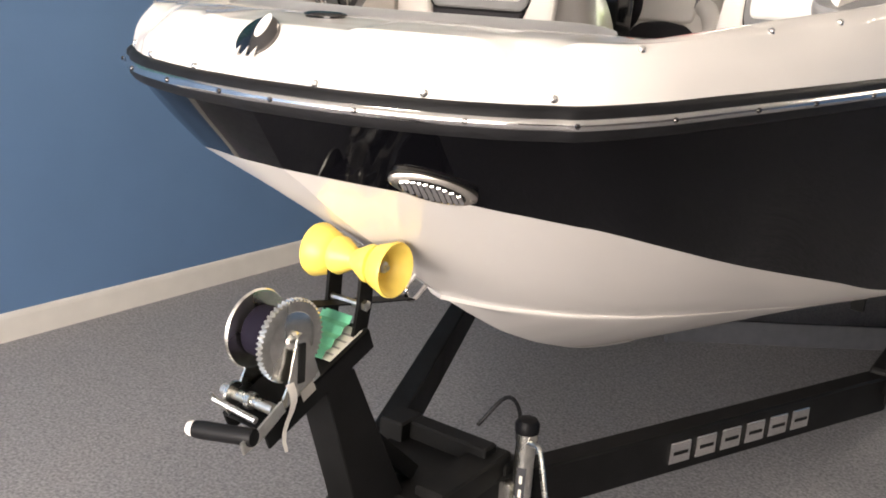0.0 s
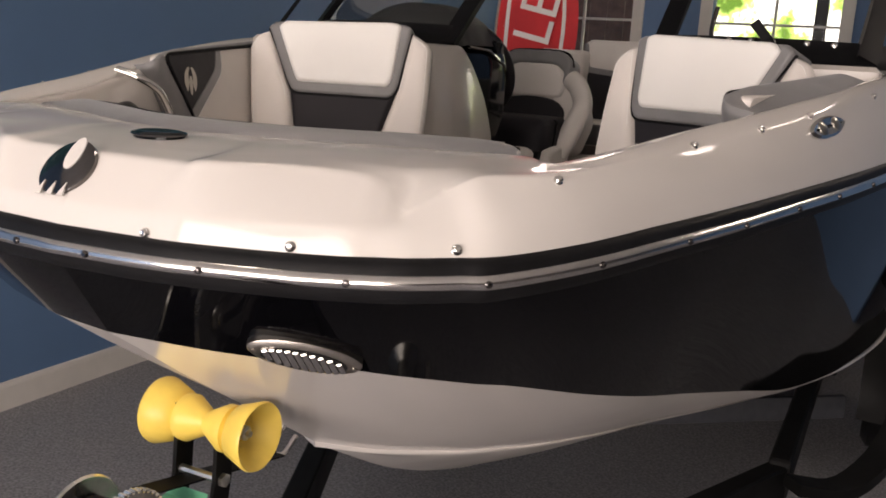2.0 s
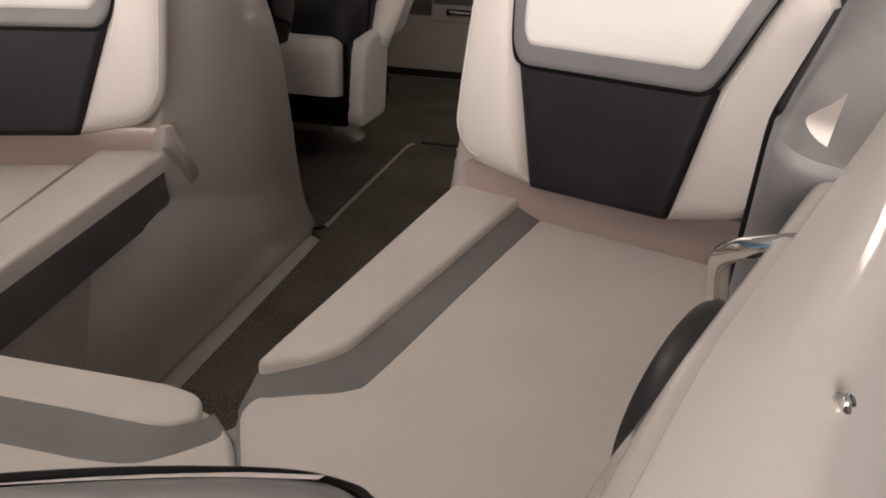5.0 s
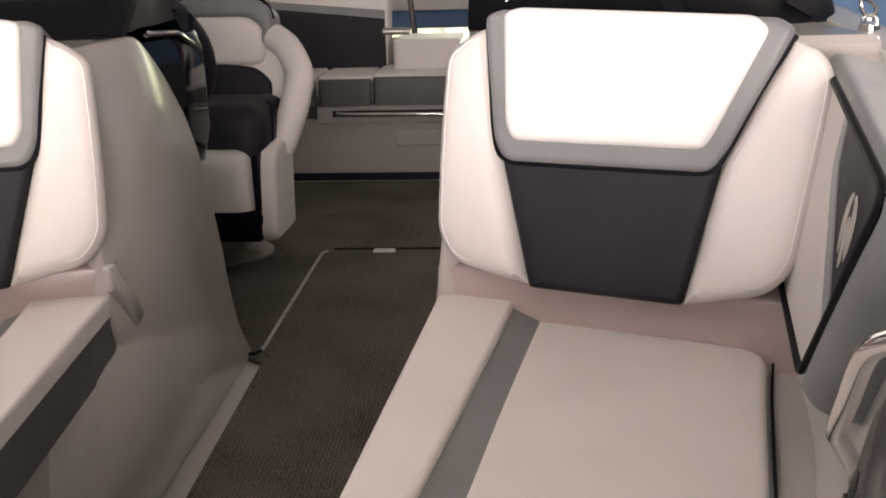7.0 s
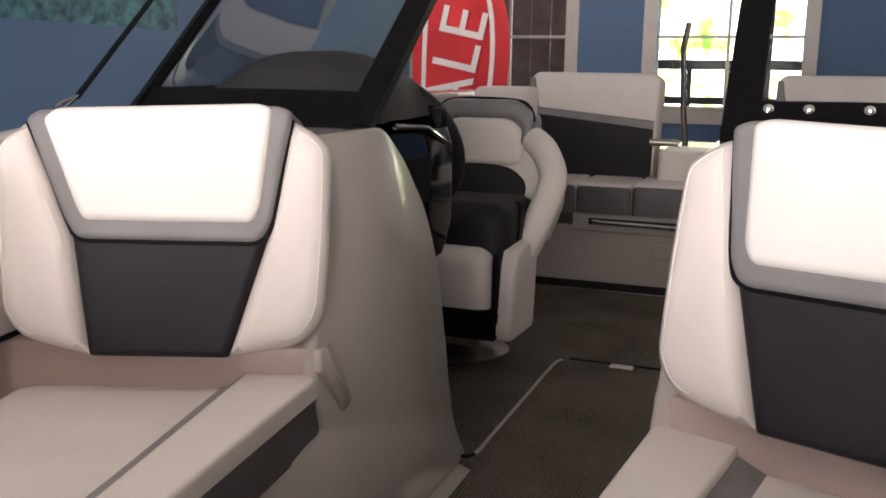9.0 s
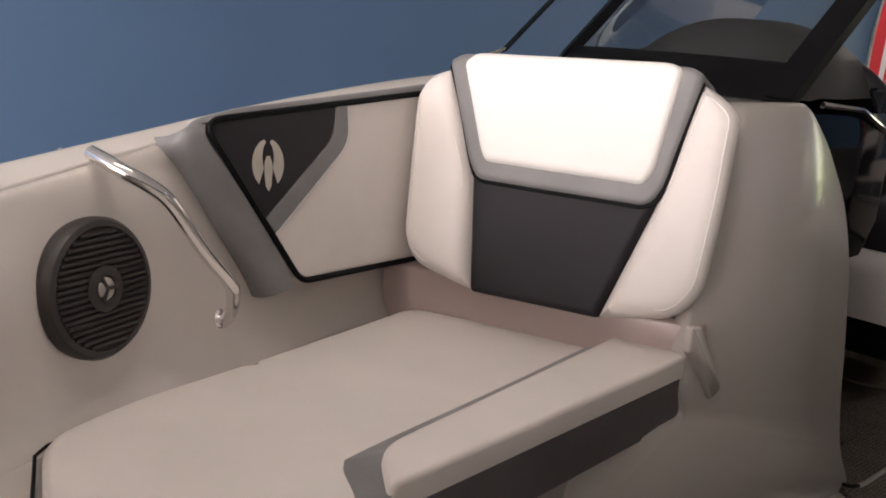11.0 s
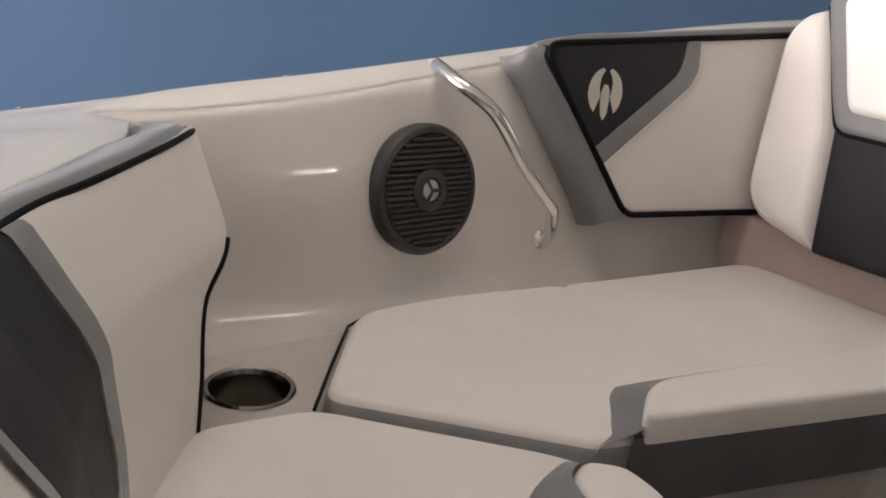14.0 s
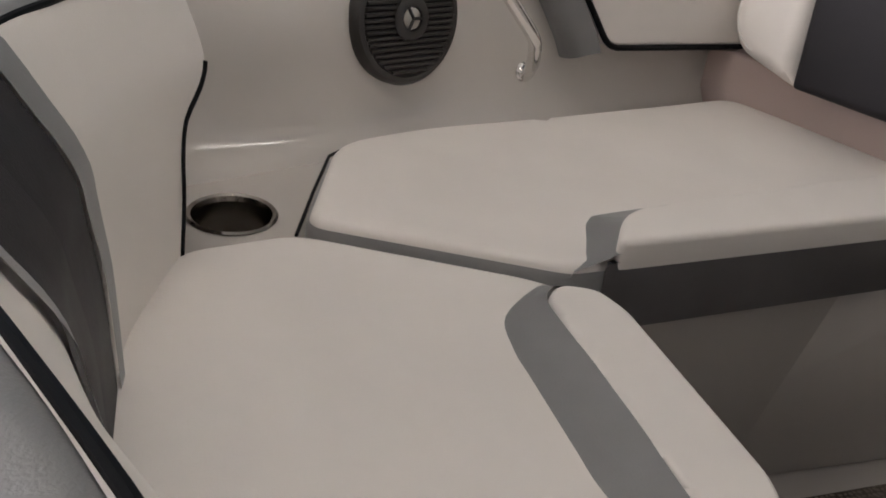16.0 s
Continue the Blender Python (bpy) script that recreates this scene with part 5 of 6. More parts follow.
# ---------- windscreen ----------
WSLOW = [(0.350, 3.375, 1.668), (0.50, 3.345, 1.670), (0.70, 3.345, 1.670), (0.86, 3.38, 1.668), (0.97, 3.46, 1.664), (1.04, 3.60, 1.664), (1.08, 3.90, 1.672), (1.12, 4.40, 1.685)]
WSTOP = [(0.350, 3.96, 2.145), (0.53, 3.94, 2.15), (0.74, 3.94, 2.15), (0.90, 3.98, 2.148), (0.98, 4.06, 2.14), (1.03, 4.18, 2.13), (1.06, 4.42, 2.10), (1.09, 4.75, 2.04)]
for s in (1, -1):
    lowl, topl = smoothline(WSLOW, 5), smoothline(WSTOP, 5)
    at = lambda t: [tuple(a + (b - a) * t) for a, b in zip(lowl, topl)]
    ws = part("windscreen", sheet([at(t) for t in (0.08, 0.3, 0.6, 0.97)]), TINT, boat, "curved tinted windscreen pane in black frame", smooth=70, mirror=s)
    ws.visible_shadow = False
    band = [[(a[0], a[1] + d, a[2]) for a in at(t)] for t, d in ((-0.03, -0.006), (0.03, -0.016), (0.108, -0.013), (0.111, 0.006))]
    part("lower_frame", sheet(band), PLASTIC, ws, "black lower windscreen frame", smooth=50, mirror=s)
    part("upper_frame", tube(at(0.985), 0.015, 8), PLASTIC, ws, mirror=s)
    post = [Vector(lowl[0]).lerp(Vector(topl[0]), t) for t in np.linspace(-0.03, 1.0, 8)]
    part("post", sweep([tuple(p) for p in post], [(-0.028, -0.014), (0.028, -0.014), (0.030, 0.010), (-0.030, 0.010)], up=(0, -1, 0.6)), PLASTIC, ws, "black hinge post", smooth=30, mirror=s)
    k = 17
    corner = [Vector(lowl[k]).lerp(Vector(topl[k]), t) for t in np.linspace(0.0, 1.0, 8)]
    part("corner_post", sweep([tuple(p) for p in corner], [(-0.030, -0.010), (0.030, -0.010), (0.030, 0.012), (-0.030, 0.012)], up=(0.5, -0.8, 0.4)), PLASTIC, ws, "black corner post", smooth=30, mirror=s)
    for x in (0.392, 0.455, 0.545, 0.605, 0.665, 0.755, 0.825) if s > 0 else ():
        row = at(0.085)
        j = max(i for i in range(len(row) - 1) if row[i][0] <= x)
        p = Vector(row[j]).lerp(Vector(row[j + 1]), (x - row[j][0]) / (row[j + 1][0] - row[j][0])) + Vector((0, -0.016, 0))
        snap(frame_at(tuple(p), (1, 0, 0), (0, 0.5, 0.85)), s, ws, 1.2)
    # soft strap hooked to the gunwale
    foot, head = Vector((0.992, 3.27, 1.652)), Vector((1.055, 4.16, 2.35))
    strap = thing("canopy_strap", "flat black webbing strap with a steel snap hook", "strap", "canopy straps")
    line2 = [tuple(foot.lerp(head, t)) for t in (0.06, 0.3, 0.6, 1.0)]
    part("webbing", sweep(line2, [(-0.013, -0.0015), (0.013, -0.0015), (0.013, 0.0015), (-0.013, 0.0015)], up=(0.2, -1, 0.3)), PIPE, strap, smooth=0, mirror=s)
    hook = part("hook", tube([tuple(p) for p in smoothline([tuple(foot.lerp(head, 0.07)), tuple(foot + Vector((0.012, 0.01, 0.03))), tuple(foot + Vector((0.0, 0.0, 0.012))), tuple(foot + Vector((-0.012, 0.012, 0.03))), tuple(foot.lerp(head, 0.07))], 4)], 0.0035, 7), CHROME, strap, "steel snap hook", mirror=s)
    eye = part("strap_eye", joined(moved(lathe([(0.017, -0.01), (0.017, 0.003), (0.012, 0.006)], 16), pose(*foot)), tube([tuple(foot + Vector((0.012 * math.cos(t), 0, 0.006 + 0.014 * math.sin(t)))) for t in np.linspace(0, math.pi, 9)], 0.0035, 7, (0, 1, 0))), CHROME, deck, "steel strap eye", mirror=s)
# strap lying over the port frame
part("frame_strap", sweep([(0.62, 3.30, 1.76), (0.66, 3.305, 1.715), (0.69, 3.285, 1.66), (0.705, 3.27, 1.645)], [(-0.014, -0.002), (0.014, -0.002), (0.014, 0.002), (-0.014, 0.002)], up=(0, -1, 0.2)), PIPE, ws, "black strap end", smooth=0)

# ---------- helm ----------
hood = []
for i in range(13):
    t = i / 12
    xx = -0.36 - 0.52 * t
    h = 1.66 + 0.145 * math.sin(math.pi * min(1, max(0, t * 1.0))) ** 0.5
    hood.append([(xx, 3.50, 1.655), (xx, 3.54, 1.66 + (h - 1.66) * 0.55), (xx, 3.64, h), (xx, 3.78, h + 0.005), (xx, 3.80, h - 0.03), (xx, 3.80, 1.60)])
dash = part("dashboard", sheet(hood), mat("dash vinyl", (0.045, 0.045, 0.045), 0.55, bump=0.3, bscale=300, vary=0.1), boat, "dark hooded helm dashboard", smooth=50)
part("panel", moved(box(-0.27, 0.27, -0.02, 0.02, -0.27, 0.16, 0.01), pose(-0.60, 3.74, 1.53, -18, 0, 0)), GLOSSBLACK, dash, "gloss black instrument panel", smooth=0)
part("side_cover", slab(rounded([(-0.42, 3.42), (-0.335, 3.42), (-0.300, 3.62), (-0.305, 3.78), (-0.42, 3.82)], 0.02), [(0.02, 1.34), (0, 1.42), (0, 1.60), (0.012, 1.638)]), GLOSSBLACK, dash, "gloss black dash end cover", smooth=40)
part("dash_trim", tube([(-0.315, 3.46, 1.652), (-0.303, 3.60, 1.645), (-0.305, 3.74, 1.60), (-0.31, 3.775, 1.55)], 0.006, 8), CHROME, dash, "bright trim strip")
# black block that paints the shade under the helm dash
part("under_dash_shade", box(-0.88, -0.33, 3.45, 3.58, 0.86, 1.42, 0.02), SHADOWBLACK, dash, smooth=0)
for k in range(3):
    part("gauge", moved(lathe([(0.04, -0.005), (0.04, 0.01), (0.034, 0.012), (0.033, 0.006)], 20), pose(-0.46 - 0.11 * k, 3.765, 1.62, 72, 0, 0) @ pose(0, 0, -0.005, 180, 0, 0)), CHROME, dash, "bright gauge bezel")
wm = pose(-0.51, 3.86, 1.575, -62, 0, 0)
wheel = part("steering_wheel", moved(tube([(0.182 * math.cos(t), 0.190 * math.sin(t), 0) for t in np.linspace(0, 2 * math.pi, 41)], 0.020, 10, (0, 0, 1)), wm), VBLACK, boat, "black leather steering wheel")
part("hub", moved(lathe([(0.05, -0.05), (0.055, -0.01), (0.03, 0.01)], 20), wm), PLASTIC, wheel)
for k in range(3):
    part("spoke", moved(box(-0.014, 0.014, 0.03, 0.175, -0.012, -0.004, 0.003), wm @ pose(0, 0, 0, 0, 0, 60 + 120 * k)), CHROME, wheel, "bright spoke", smooth=0)
part("column", tube([(-0.51, 3.84, 1.54), (-0.51, 3.76, 1.50)], 0.03, 12), PLASTIC, wheel)

def helm_seat(cx, cy):
    """A bucket captain's chair with wings, raised bolster, side pads and pedestal."""
    ch = thing("captains_chair", "ivory and charcoal bucket helm chair on a pedestal", "chair")
    bm = frame_at((cx, cy + 0.20, 1.193), (1, 0, 0), (0, 0.20, 1))
    bm = bm @ (Matrix.Diagonal((1, 1, -1, 1)) if (bm.to_3x3() @ Vector((0, 0, 1))).y > 0 else Matrix.Identity(4))
    shell = part("backrest", moved(puff(rounded([(-0.235, 0.02), (0.235, 0.02), (0.285, 0.18), (0.24, 0.31), (0.185, 0.36), (0.165, 0.45), (0.11, 0.485), (-0.11, 0.485), (-0.165, 0.45), (-0.185, 0.36), (-0.24, 0.31), (-0.285, 0.18)], 0.04), -0.10, 0.015, 0.03), bm), VINYL, ch, "ivory vinyl bucket backrest")
    part("head_band", moved(puff(rounded([(0.185, 0.335), (0.135, 0.335), (0.145, 0.39), (0.10, 0.425), (-0.10, 0.425), (-0.145, 0.39), (-0.135, 0.335), (-0.185, 0.335), (-0.172, 0.455), (-0.115, 0.49), (0.115, 0.49), (0.172, 0.455)], 0.02), -0.105, 0.032, 0.018), bm), VGREY, shell, "grey headrest band")
    part("headrest", moved(puff(rounded([(-0.155, 0.27), (0.155, 0.27), (0.15, 0.37), (0.10, 0.428), (-0.10, 0.428), (-0.15, 0.37)], 0.05), -0.02, 0.032, 0.016), bm), VINYL, shell)
    part("lumbar", moved(puff(rounded([(-0.16, 0.08), (0.16, 0.08), (0.175, 0.215), (0.12, 0.262), (0.0, 0.278), (-0.12, 0.262), (-0.175, 0.215)], 0.03), -0.02, 0.030, 0.015), bm), VBLACK, shell, "charcoal lumbar panel")
    part("piping", moved(tube([tuple(p) for p in smoothline([(-0.178, 0.42, 0.0), (-0.158, 0.468, 0.0), (-0.10, 0.492, 0.0), (0.10, 0.492, 0.0), (0.158, 0.468, 0.0), (0.178, 0.42, 0.0)], 4)], 0.006, 6, (0, 0, 1)), bm), PIPE, shell)
    for k in (1, -1):
        spine = smoothline([(cx + k * 0.185, cy + 0.245, 1.55), (cx + k * 0.242, cy + 0.19, 1.515), (cx + k * 0.290, cy + 0.12, 1.44), (cx + k * 0.286, cy + 0.05, 1.37), (cx + k * 0.262, cy + 0.0, 1.28), (cx + k * 0.240, cy - 0.01, 1.225)], 5)
        part("wing", sweep([tuple(p) for p in spine], ring(0.045, 14, 0.8), up=(0.2 * k, -1, 0)), VINYL, shell, "ivory rolled side wing", smooth=70)
        web = [[tuple(p), (p[0] - 0.01 * k, cy + 0.24, p[2])] for p in spine]
        part("wing_side", sheet(web), VINYL, shell, "ivory wing side", smooth=60)
    seat = part("seat", puff(rounded([(cx - 0.235, cy - 0.19), (cx + 0.235, cy - 0.19), (cx + 0.245, cy + 0.17), (cx - 0.245, cy + 0.17)], 0.07), 1.13, 1.385, 0.07), VBLACK, ch, "charcoal raised bolster seat")
    part("seat_piping", tube([tuple(p) for p in smoothline([(cx - 0.22, cy + 0.02, 1.370), (cx, cy + 0.03, 1.381), (cx + 0.20, cy + 0.0, 1.372), (cx + 0.236, cy - 0.06, 1.35), (cx + 0.238, cy - 0.10, 1.24)], 5)], 0.005, 6), PIPE, seat, "black piping")
    part("front_pad", puff(rounded([(cx - 0.215, cy - 0.245), (cx + 0.203, cy - 0.245), (cx + 0.205, cy - 0.12), (cx - 0.215, cy - 0.12)], 0.055), 1.085, 1.262, 0.06), VINYL, seat, "ivory front pad")
    for k in (1, -1):
        o = rounded([(cy - 0.235, 0.985), (cy + 0.03, 0.975), (cy + 0.06, 1.24), (cy - 0.05, 1.272), (cy - 0.19, 1.255)], [0.05, 0.03, 0.03, 0.06, 0.06])
        g = puff(o, 0.0, 0.045, 0.02)
        part("armrest", ([(cx + k * (0.222 + z), x, y) for x, y, z in g[0]], g[1]), VINYL, seat, "ivory side pad")
    part("frame", joined(box(cx - 0.235, cx + 0.23, cy - 0.23, cy + 0.2, 0.985, 1.09, 0.02), box(cx + 0.203, cx + 0.224, cy - 0.225, cy + 0.05, 1.0, 1.25, 0.008)), PLASTIC, ch, "black seat frame", smooth=0)
    part("slide", box(cx - 0.15, cx + 0.15, cy - 0.16, cy + 0.2, 0.945, 0.985, 0.006), STEEL, ch, smooth=0)
    part("pedestal", moved(lathe([(0.16, 0.85), (0.16, 0.857), (0.14, 0.87), (0.06, 0.885), (0.05, 0.90), (0.05, 0.96)], 28), pose(cx + 0.0, cy + 0.10, 0)), STEEL, ch, "steel pedestal and foot plate")
    return ch


helm_seat(-0.555, 4.46)

# ---------- stern ----------
stern = part("stern_bench", slab(rounded([(-0.92, 5.62), (0.92, 5.62), (0.92, 6.25), (-0.92, 6.25)], 0.02), [(0, 0.84), (0, 1.115), (0.008, 1.125)]), LINER, boat, "moulded stern bench base", smooth=30)
part("recess", box(-0.43, 0.45, 5.605, 5.63, 1.105, 1.185, 0.006), LINER, stern, "pale locker front panel", smooth=0)
# dark strip on the locker front paints the shade behind the rail
part("slot", box(-0.36, 0.45, 5.602, 5.6065, 1.135, 1.163), SHADOWBLACK, stern, "dark strip painted as shade behind the rail", smooth=0)
part("grab_rail", tube([(-0.34, 5.595, 1.15), (-0.30, 5.575, 1.15), (0.40, 5.575, 1.145), (0.44, 5.595, 1.145)], 0.011, 10), CHROME, stern, "bright locker grab rail")
part("locker_pocket", box(-0.09, 0.20, 5.609, 5.622, 1.0, 1.075, 0.01), LINER, stern, smooth=0)
part("toe_kick", box(-0.91, 0.91, 5.612, 5.622, 0.852, 0.885), VBLACK, stern, "dark carpeted toe kick", smooth=0)
for a, b, dz in ((-0.90, -0.425, 0.0), (-0.415, -0.185, 0.0), (-0.178, 0.17, 0.006), (0.18, 0.90, 0.0)):
    c = part("stern_cushion", puff(rounded([(a, 5.60), (b, 5.60), (b, 6.0), (a, 6.0)], 0.02), 1.19, 1.312 + dz, 0.016), VINYL, boat, "ivory stern cushion with grey front")
    part("front_band", puff(rounded([(a + 0.002, 5.592), (b - 0.002, 5.592), (b - 0.002, 5.68), (a + 0.002, 5.68)], 0.012), 1.185, 1.300 + dz, 0.012), VSEAT, c, "charcoal grey front band")
bm3 = frame_at((-0.455, 5.97, 1.30), (1, 0, 0), (0, 0.12, 1))
bm3 = bm3 @ (Matrix.Diagonal((1, 1, -1, 1)) if (bm3.to_3x3() @ Vector((0, 0, 1))).y > 0 else Matrix.Identity(4))
for s, a, b in ((1, -0.29, 0.305), (-1, 0.80, 1.32)):
    sb = part("stern_backrest", moved(puff(rounded([(a, -0.02), (b, -0.02), (b + 0.01, 0.455), (b - 0.02, 0.475), (a + 0.03, 0.475), (a, 0.44)], 0.02), -0.12, 0.03, 0.02), bm3), VINYL, boat, "ivory stern backrest with charcoal lower panel")
    part("lower_panel", moved(puff(rounded([(a + 0.005, -0.02), (b - 0.01, -0.02), (b - 0.01, 0.225), (a + 0.005, 0.285)], 0.012), -0.02, 0.042, 0.01), bm3), VBLACK, sb, "charcoal lower panel")
    part("grey_strip", moved(puff(rounded([(a + 0.002, 0.275), (b - 0.01, 0.215), (b - 0.01, 0.262), (a + 0.05, 0.312), (a + 0.025, 0.45), (a + 0.002, 0.45)], 0.01), -0.02, 0.038, 0.008), bm3), VGREY, sb, "grey accent strip")
part("corner_pad", puff(rounded([(-0.93, 5.70), (-0.70, 5.86), (-0.70, 6.05), (-0.93, 6.05)], 0.04), 1.28, 1.705, 0.03), VINYL, boat, "ivory stern corner bolster")
part("walkway_pad", puff(rounded([(-0.11, 5.80), (0.36, 5.80), (0.36, 6.15), (-0.11, 6.15)], 0.02), 1.30, 1.445, 0.014), VINYL, boat, "ivory walk-through filler pad")
part("fold_arm", tube([(-0.16, 5.88, 1.475), (-0.05, 5.88, 1.475), (-0.035, 5.88, 1.470)], 0.016, 10), STEEL, boat, "steel backrest pivot")
part("stern_liner", joined(box(-0.98, -0.93, 3.75, 7.15, 1.15, 1.66), box(0.93, 0.98, 3.75, 7.15, 1.15, 1.66), box(-0.93, 0.93, 6.25, 6.35, 0.84, 1.42), box(-1.0, 1.0, 6.35, 7.15, 1.30, 1.40)), LINER, boat, "moulded aft cockpit lining", smooth=0)
# leaning boarding pole behind the bench
part("tow_pole", tube([(-0.10, 6.55, 2.02), (-0.115, 6.52, 1.90), (-0.09, 6.45, 1.60), (-0.06, 6.42, 1.36)], 0.015, 10, (1, 0, 0)), DARKCHROME, boat, "steel tow pole behind the bench")

# ---------- the trailer ----------
trailer = thing("boat_trailer", "black painted boat trailer with winch, roller and jack", "trailer")
Y0, X0, SLOPE = 1.80, -0.02, 0.425


def beam_line(y, s=1):
    return 0.25 + (y - 2.442) * SLOPE if s > 0 else 0.305 + (y - 2.284) * 0.44


def beam(s):
    a, b = (s * beam_line(1.62, s), 1.62), (s * beam_line(3.85, s), 3.85)
    d = Vector((b[0] - a[0], b[1] - a[1], 0)).normalized()
    n = Vector((d.y, -d.x, 0)) * (0.075)
    if n.x * s > 0:
        n = -n
    o = [a, b, (b[0] + n.x, b[1] + n.y), (a[0] + n.x, a[1] + n.y)]
    return part("tongue_beam", slab(rounded(o, 0.008, 2), [(0.006, 0.15), (0, 0.156), (0, 0.282), (0.006, 0.288)]), PAINTBLACK, trailer, "black box-section tongue beam", smooth=30)


beam_port, beam_star = beam(1), beam(-1)
for s in (1, -1):
    xe = beam_line(3.85, s)
    part("side_beam", box(s * xe - 0.075 if s > 0 else s * xe, s * xe if s > 0 else s * xe + 0.075, 3.83, 7.0, 0.17, 0.31, 0.008), PAINTBLACK, trailer, smooth=0)
    bunk = part("bunk", moved(box(-0.05, 0.05, -1.3, 1.3, -0.03, 0.03, 0.01), pose(s * 0.52, 5.9, 0.50, 1.5, 0, s * -3)), mat("bunk carpet", (0.05, 0.05, 0.055), 0.95, bump=0.8, bscale=200), trailer, "grey carpeted bunk board", smooth=0)
    for yy in (4.9, 6.6):
        part("bunk_bracket", box(s * 0.52 - 0.03, s * 0.52 + 0.03, yy - 0.02, yy + 0.02, 0.20, 0.475), PAINTBLACK, trailer, smooth=0)
    guide = smoothline([(s * 0.86, 3.78, 0.25), (s * 1.03, 3.95, 0.22), (s * 1.16, 4.3, 0.30), (s * 1.19, 4.6, 0.46), (s * 1.20, 4.8, 0.62)], 5)
    part("step_bracket", sweep([tuple(p) for p in guide], [(-0.05, -0.02), (0.05, -0.02), (0.05, 0.02), (-0.05, 0.02)]), PAINTBLACK, trailer, "black curved step bracket", smooth=50)
    fender = []
    for i in range(15):
        t = math.pi * i / 14
        fender.append([(s * (1.02 + 0.26 * k), 5.35 - 0.48 * math.cos(t), 0.16 + 0.46 * math.sin(t)) for k in (0, 0.9, 1.0)] + [(s * 1.29, 5.35 - 0.455 * math.cos(t), 0.15 + 0.43 * math.sin(t))])
    part("fender", sheet(fender), PAINTBLACK, trailer, "black rounded mudguard", smooth=50)
    wl = part("wheel", moved(lathe([(0.20, -0.09), (0.29, -0.10), (0.33, -0.07), (0.34, 0), (0.33, 0.07), (0.29, 0.10), (0.20, 0.09)], 32), pose(s * 1.15, 5.35, 0.225, 0, 90, 0)), RUBBER, trailer, "black tyre")
    part("rim", moved(lathe([(0.20, -0.08), (0.18, 0.05), (0.06, 0.09 * s), (0.05, 0.095 * s)], 28), pose(s * 1.15, 5.35, 0.225, 0, 90, 0)), ZINC, wl, "grey alloy rim")
part("cross_beam", box(-0.90, 0.90, 5.6, 5.68, 0.12, 0.22, 0.008), PAINTBLACK, trailer, smooth=0)
part("cross_beam", box(-0.20, 0.17, 2.26, 2.34, 0.24, 0.318, 0.008), PAINTBLACK, trailer, "black tongue cross plate", smooth=0)
part("tongue", box(-0.06, 0.06, 0.62, 2.1, 0.18, 0.30, 0.008), PAINTBLACK, trailer, "black tongue tube", smooth=0)
part("coupler", slab(rounded([(-0.045, 0.42), (0.045, 0.42), (0.06, 0.62), (-0.06, 0.62)], 0.03), [(0, 0.20), (0, 0.28), (0.02, 0.30)]), ZINC, trailer, "zinc ball coupler")
part("battery_tray", joined(box(-0.16, 0.13, 1.95, 2.29, 0.305, 0.32), box(0.07, 0.16, 1.98, 2.30, 0.27, 0.345, 0.006), box(-0.20, -0.12, 2.17, 2.27, 0.27, 0.375, 0.006), box(-0.16, 0.13, 2.21, 2.27, 0.31, 0.37, 0.006)), PAINTBLACK, trailer, "black welded post foot", smooth=0)
part("wire", tube([tuple(p) for p in smoothline([(0.02, 2.34, 0.36), (0.08, 2.38, 0.45), (0.14, 2.36, 0.43), (0.18, 2.30, 0.33)], 5)], 0.006, 6), RUBBER, trailer, "loose black cable")

# raised maker's lettering as plain bright bars
for k in range(6):
    y = 2.865 + k * 0.104
    xx = beam_line(y) + 0.0015
    d = math.degrees(math.atan(SLOPE))
    m = pose(xx, y, 0.220, 0, 0, -d)
    hgt = 0.036
    part("maker_plate", moved(box(-0.004, 0.006, -0.046, 0.042, -hgt, hgt, 0.003), m), CHROME, beam_port, "plain bright raised plate", smooth=0)
    part("plate_stripe", moved(box(0.006, 0.0072, -0.030, 0.030, -0.006, 0.005, 0), m), PAINTBLACK, beam_port, smooth=0)

# winch post
part("winch_post", moved(slab(rounded([(1.66, 0.72), (1.76, 0.72), (1.97, 0.32), (1.80, 0.32)], 0.008, 2), [(0.003, -0.045), (0, -0.042), (0, 0.042), (0.003, 0.045)]), Matrix(((0, 0, 1, 0), (1, 0, 0, 0), (0, 1, 0, 0), (0, 0, 0, 1)))), PAINTBLACK, trailer, "black sloping winch post", smooth=30)
part("post_brace", sweep([(0.0, 1.76, 0.60), (0.0, 2.05, 0.33)], [(-0.02, -0.02), (0.02, -0.02), (0.02, 0.02), (-0.02, 0.02)]), PAINTBLACK, trailer, smooth=30)
plat = part("winch_table", joined(*[moved(box(x0, x1, -0.185, 0.155, z0, z1, 0.003), pose(0, 1.645, 0.745, 22.5, 0, 0)) for x0, x1, z0, z1 in ((-0.06, 0.06, -0.006, 0.006), (-0.06, -0.052, -0.05, 0.004), (0.052, 0.06, -0.05, 0.004))]), PAINTBLACK, trailer, "black folded winch table", smooth=0)
tm = pose(0, 1.645, 0.745, 22.5, 0, 0)
part("warning_label", moved(box(-0.030, 0.052, 0.03, 0.14, 0.006, 0.0075), tm), LABEL, plat, "faded paper warning label", smooth=0)
for k in range(4):
    part("print_bar", moved(box(-0.020, 0.045, 0.046 + 0.022 * k, 0.051 + 0.022 * k, 0.0075, 0.0083), tm), FADED, plat, smooth=0)
fold = [[(x, 0.024 + 0.0165 * k, 0.012 + 0.010 * k * 0.35 + (0.007 if k % 2 else 0.0)) for x in (-0.050, -0.02, 0.01, 0.036)] for k in range(8)]
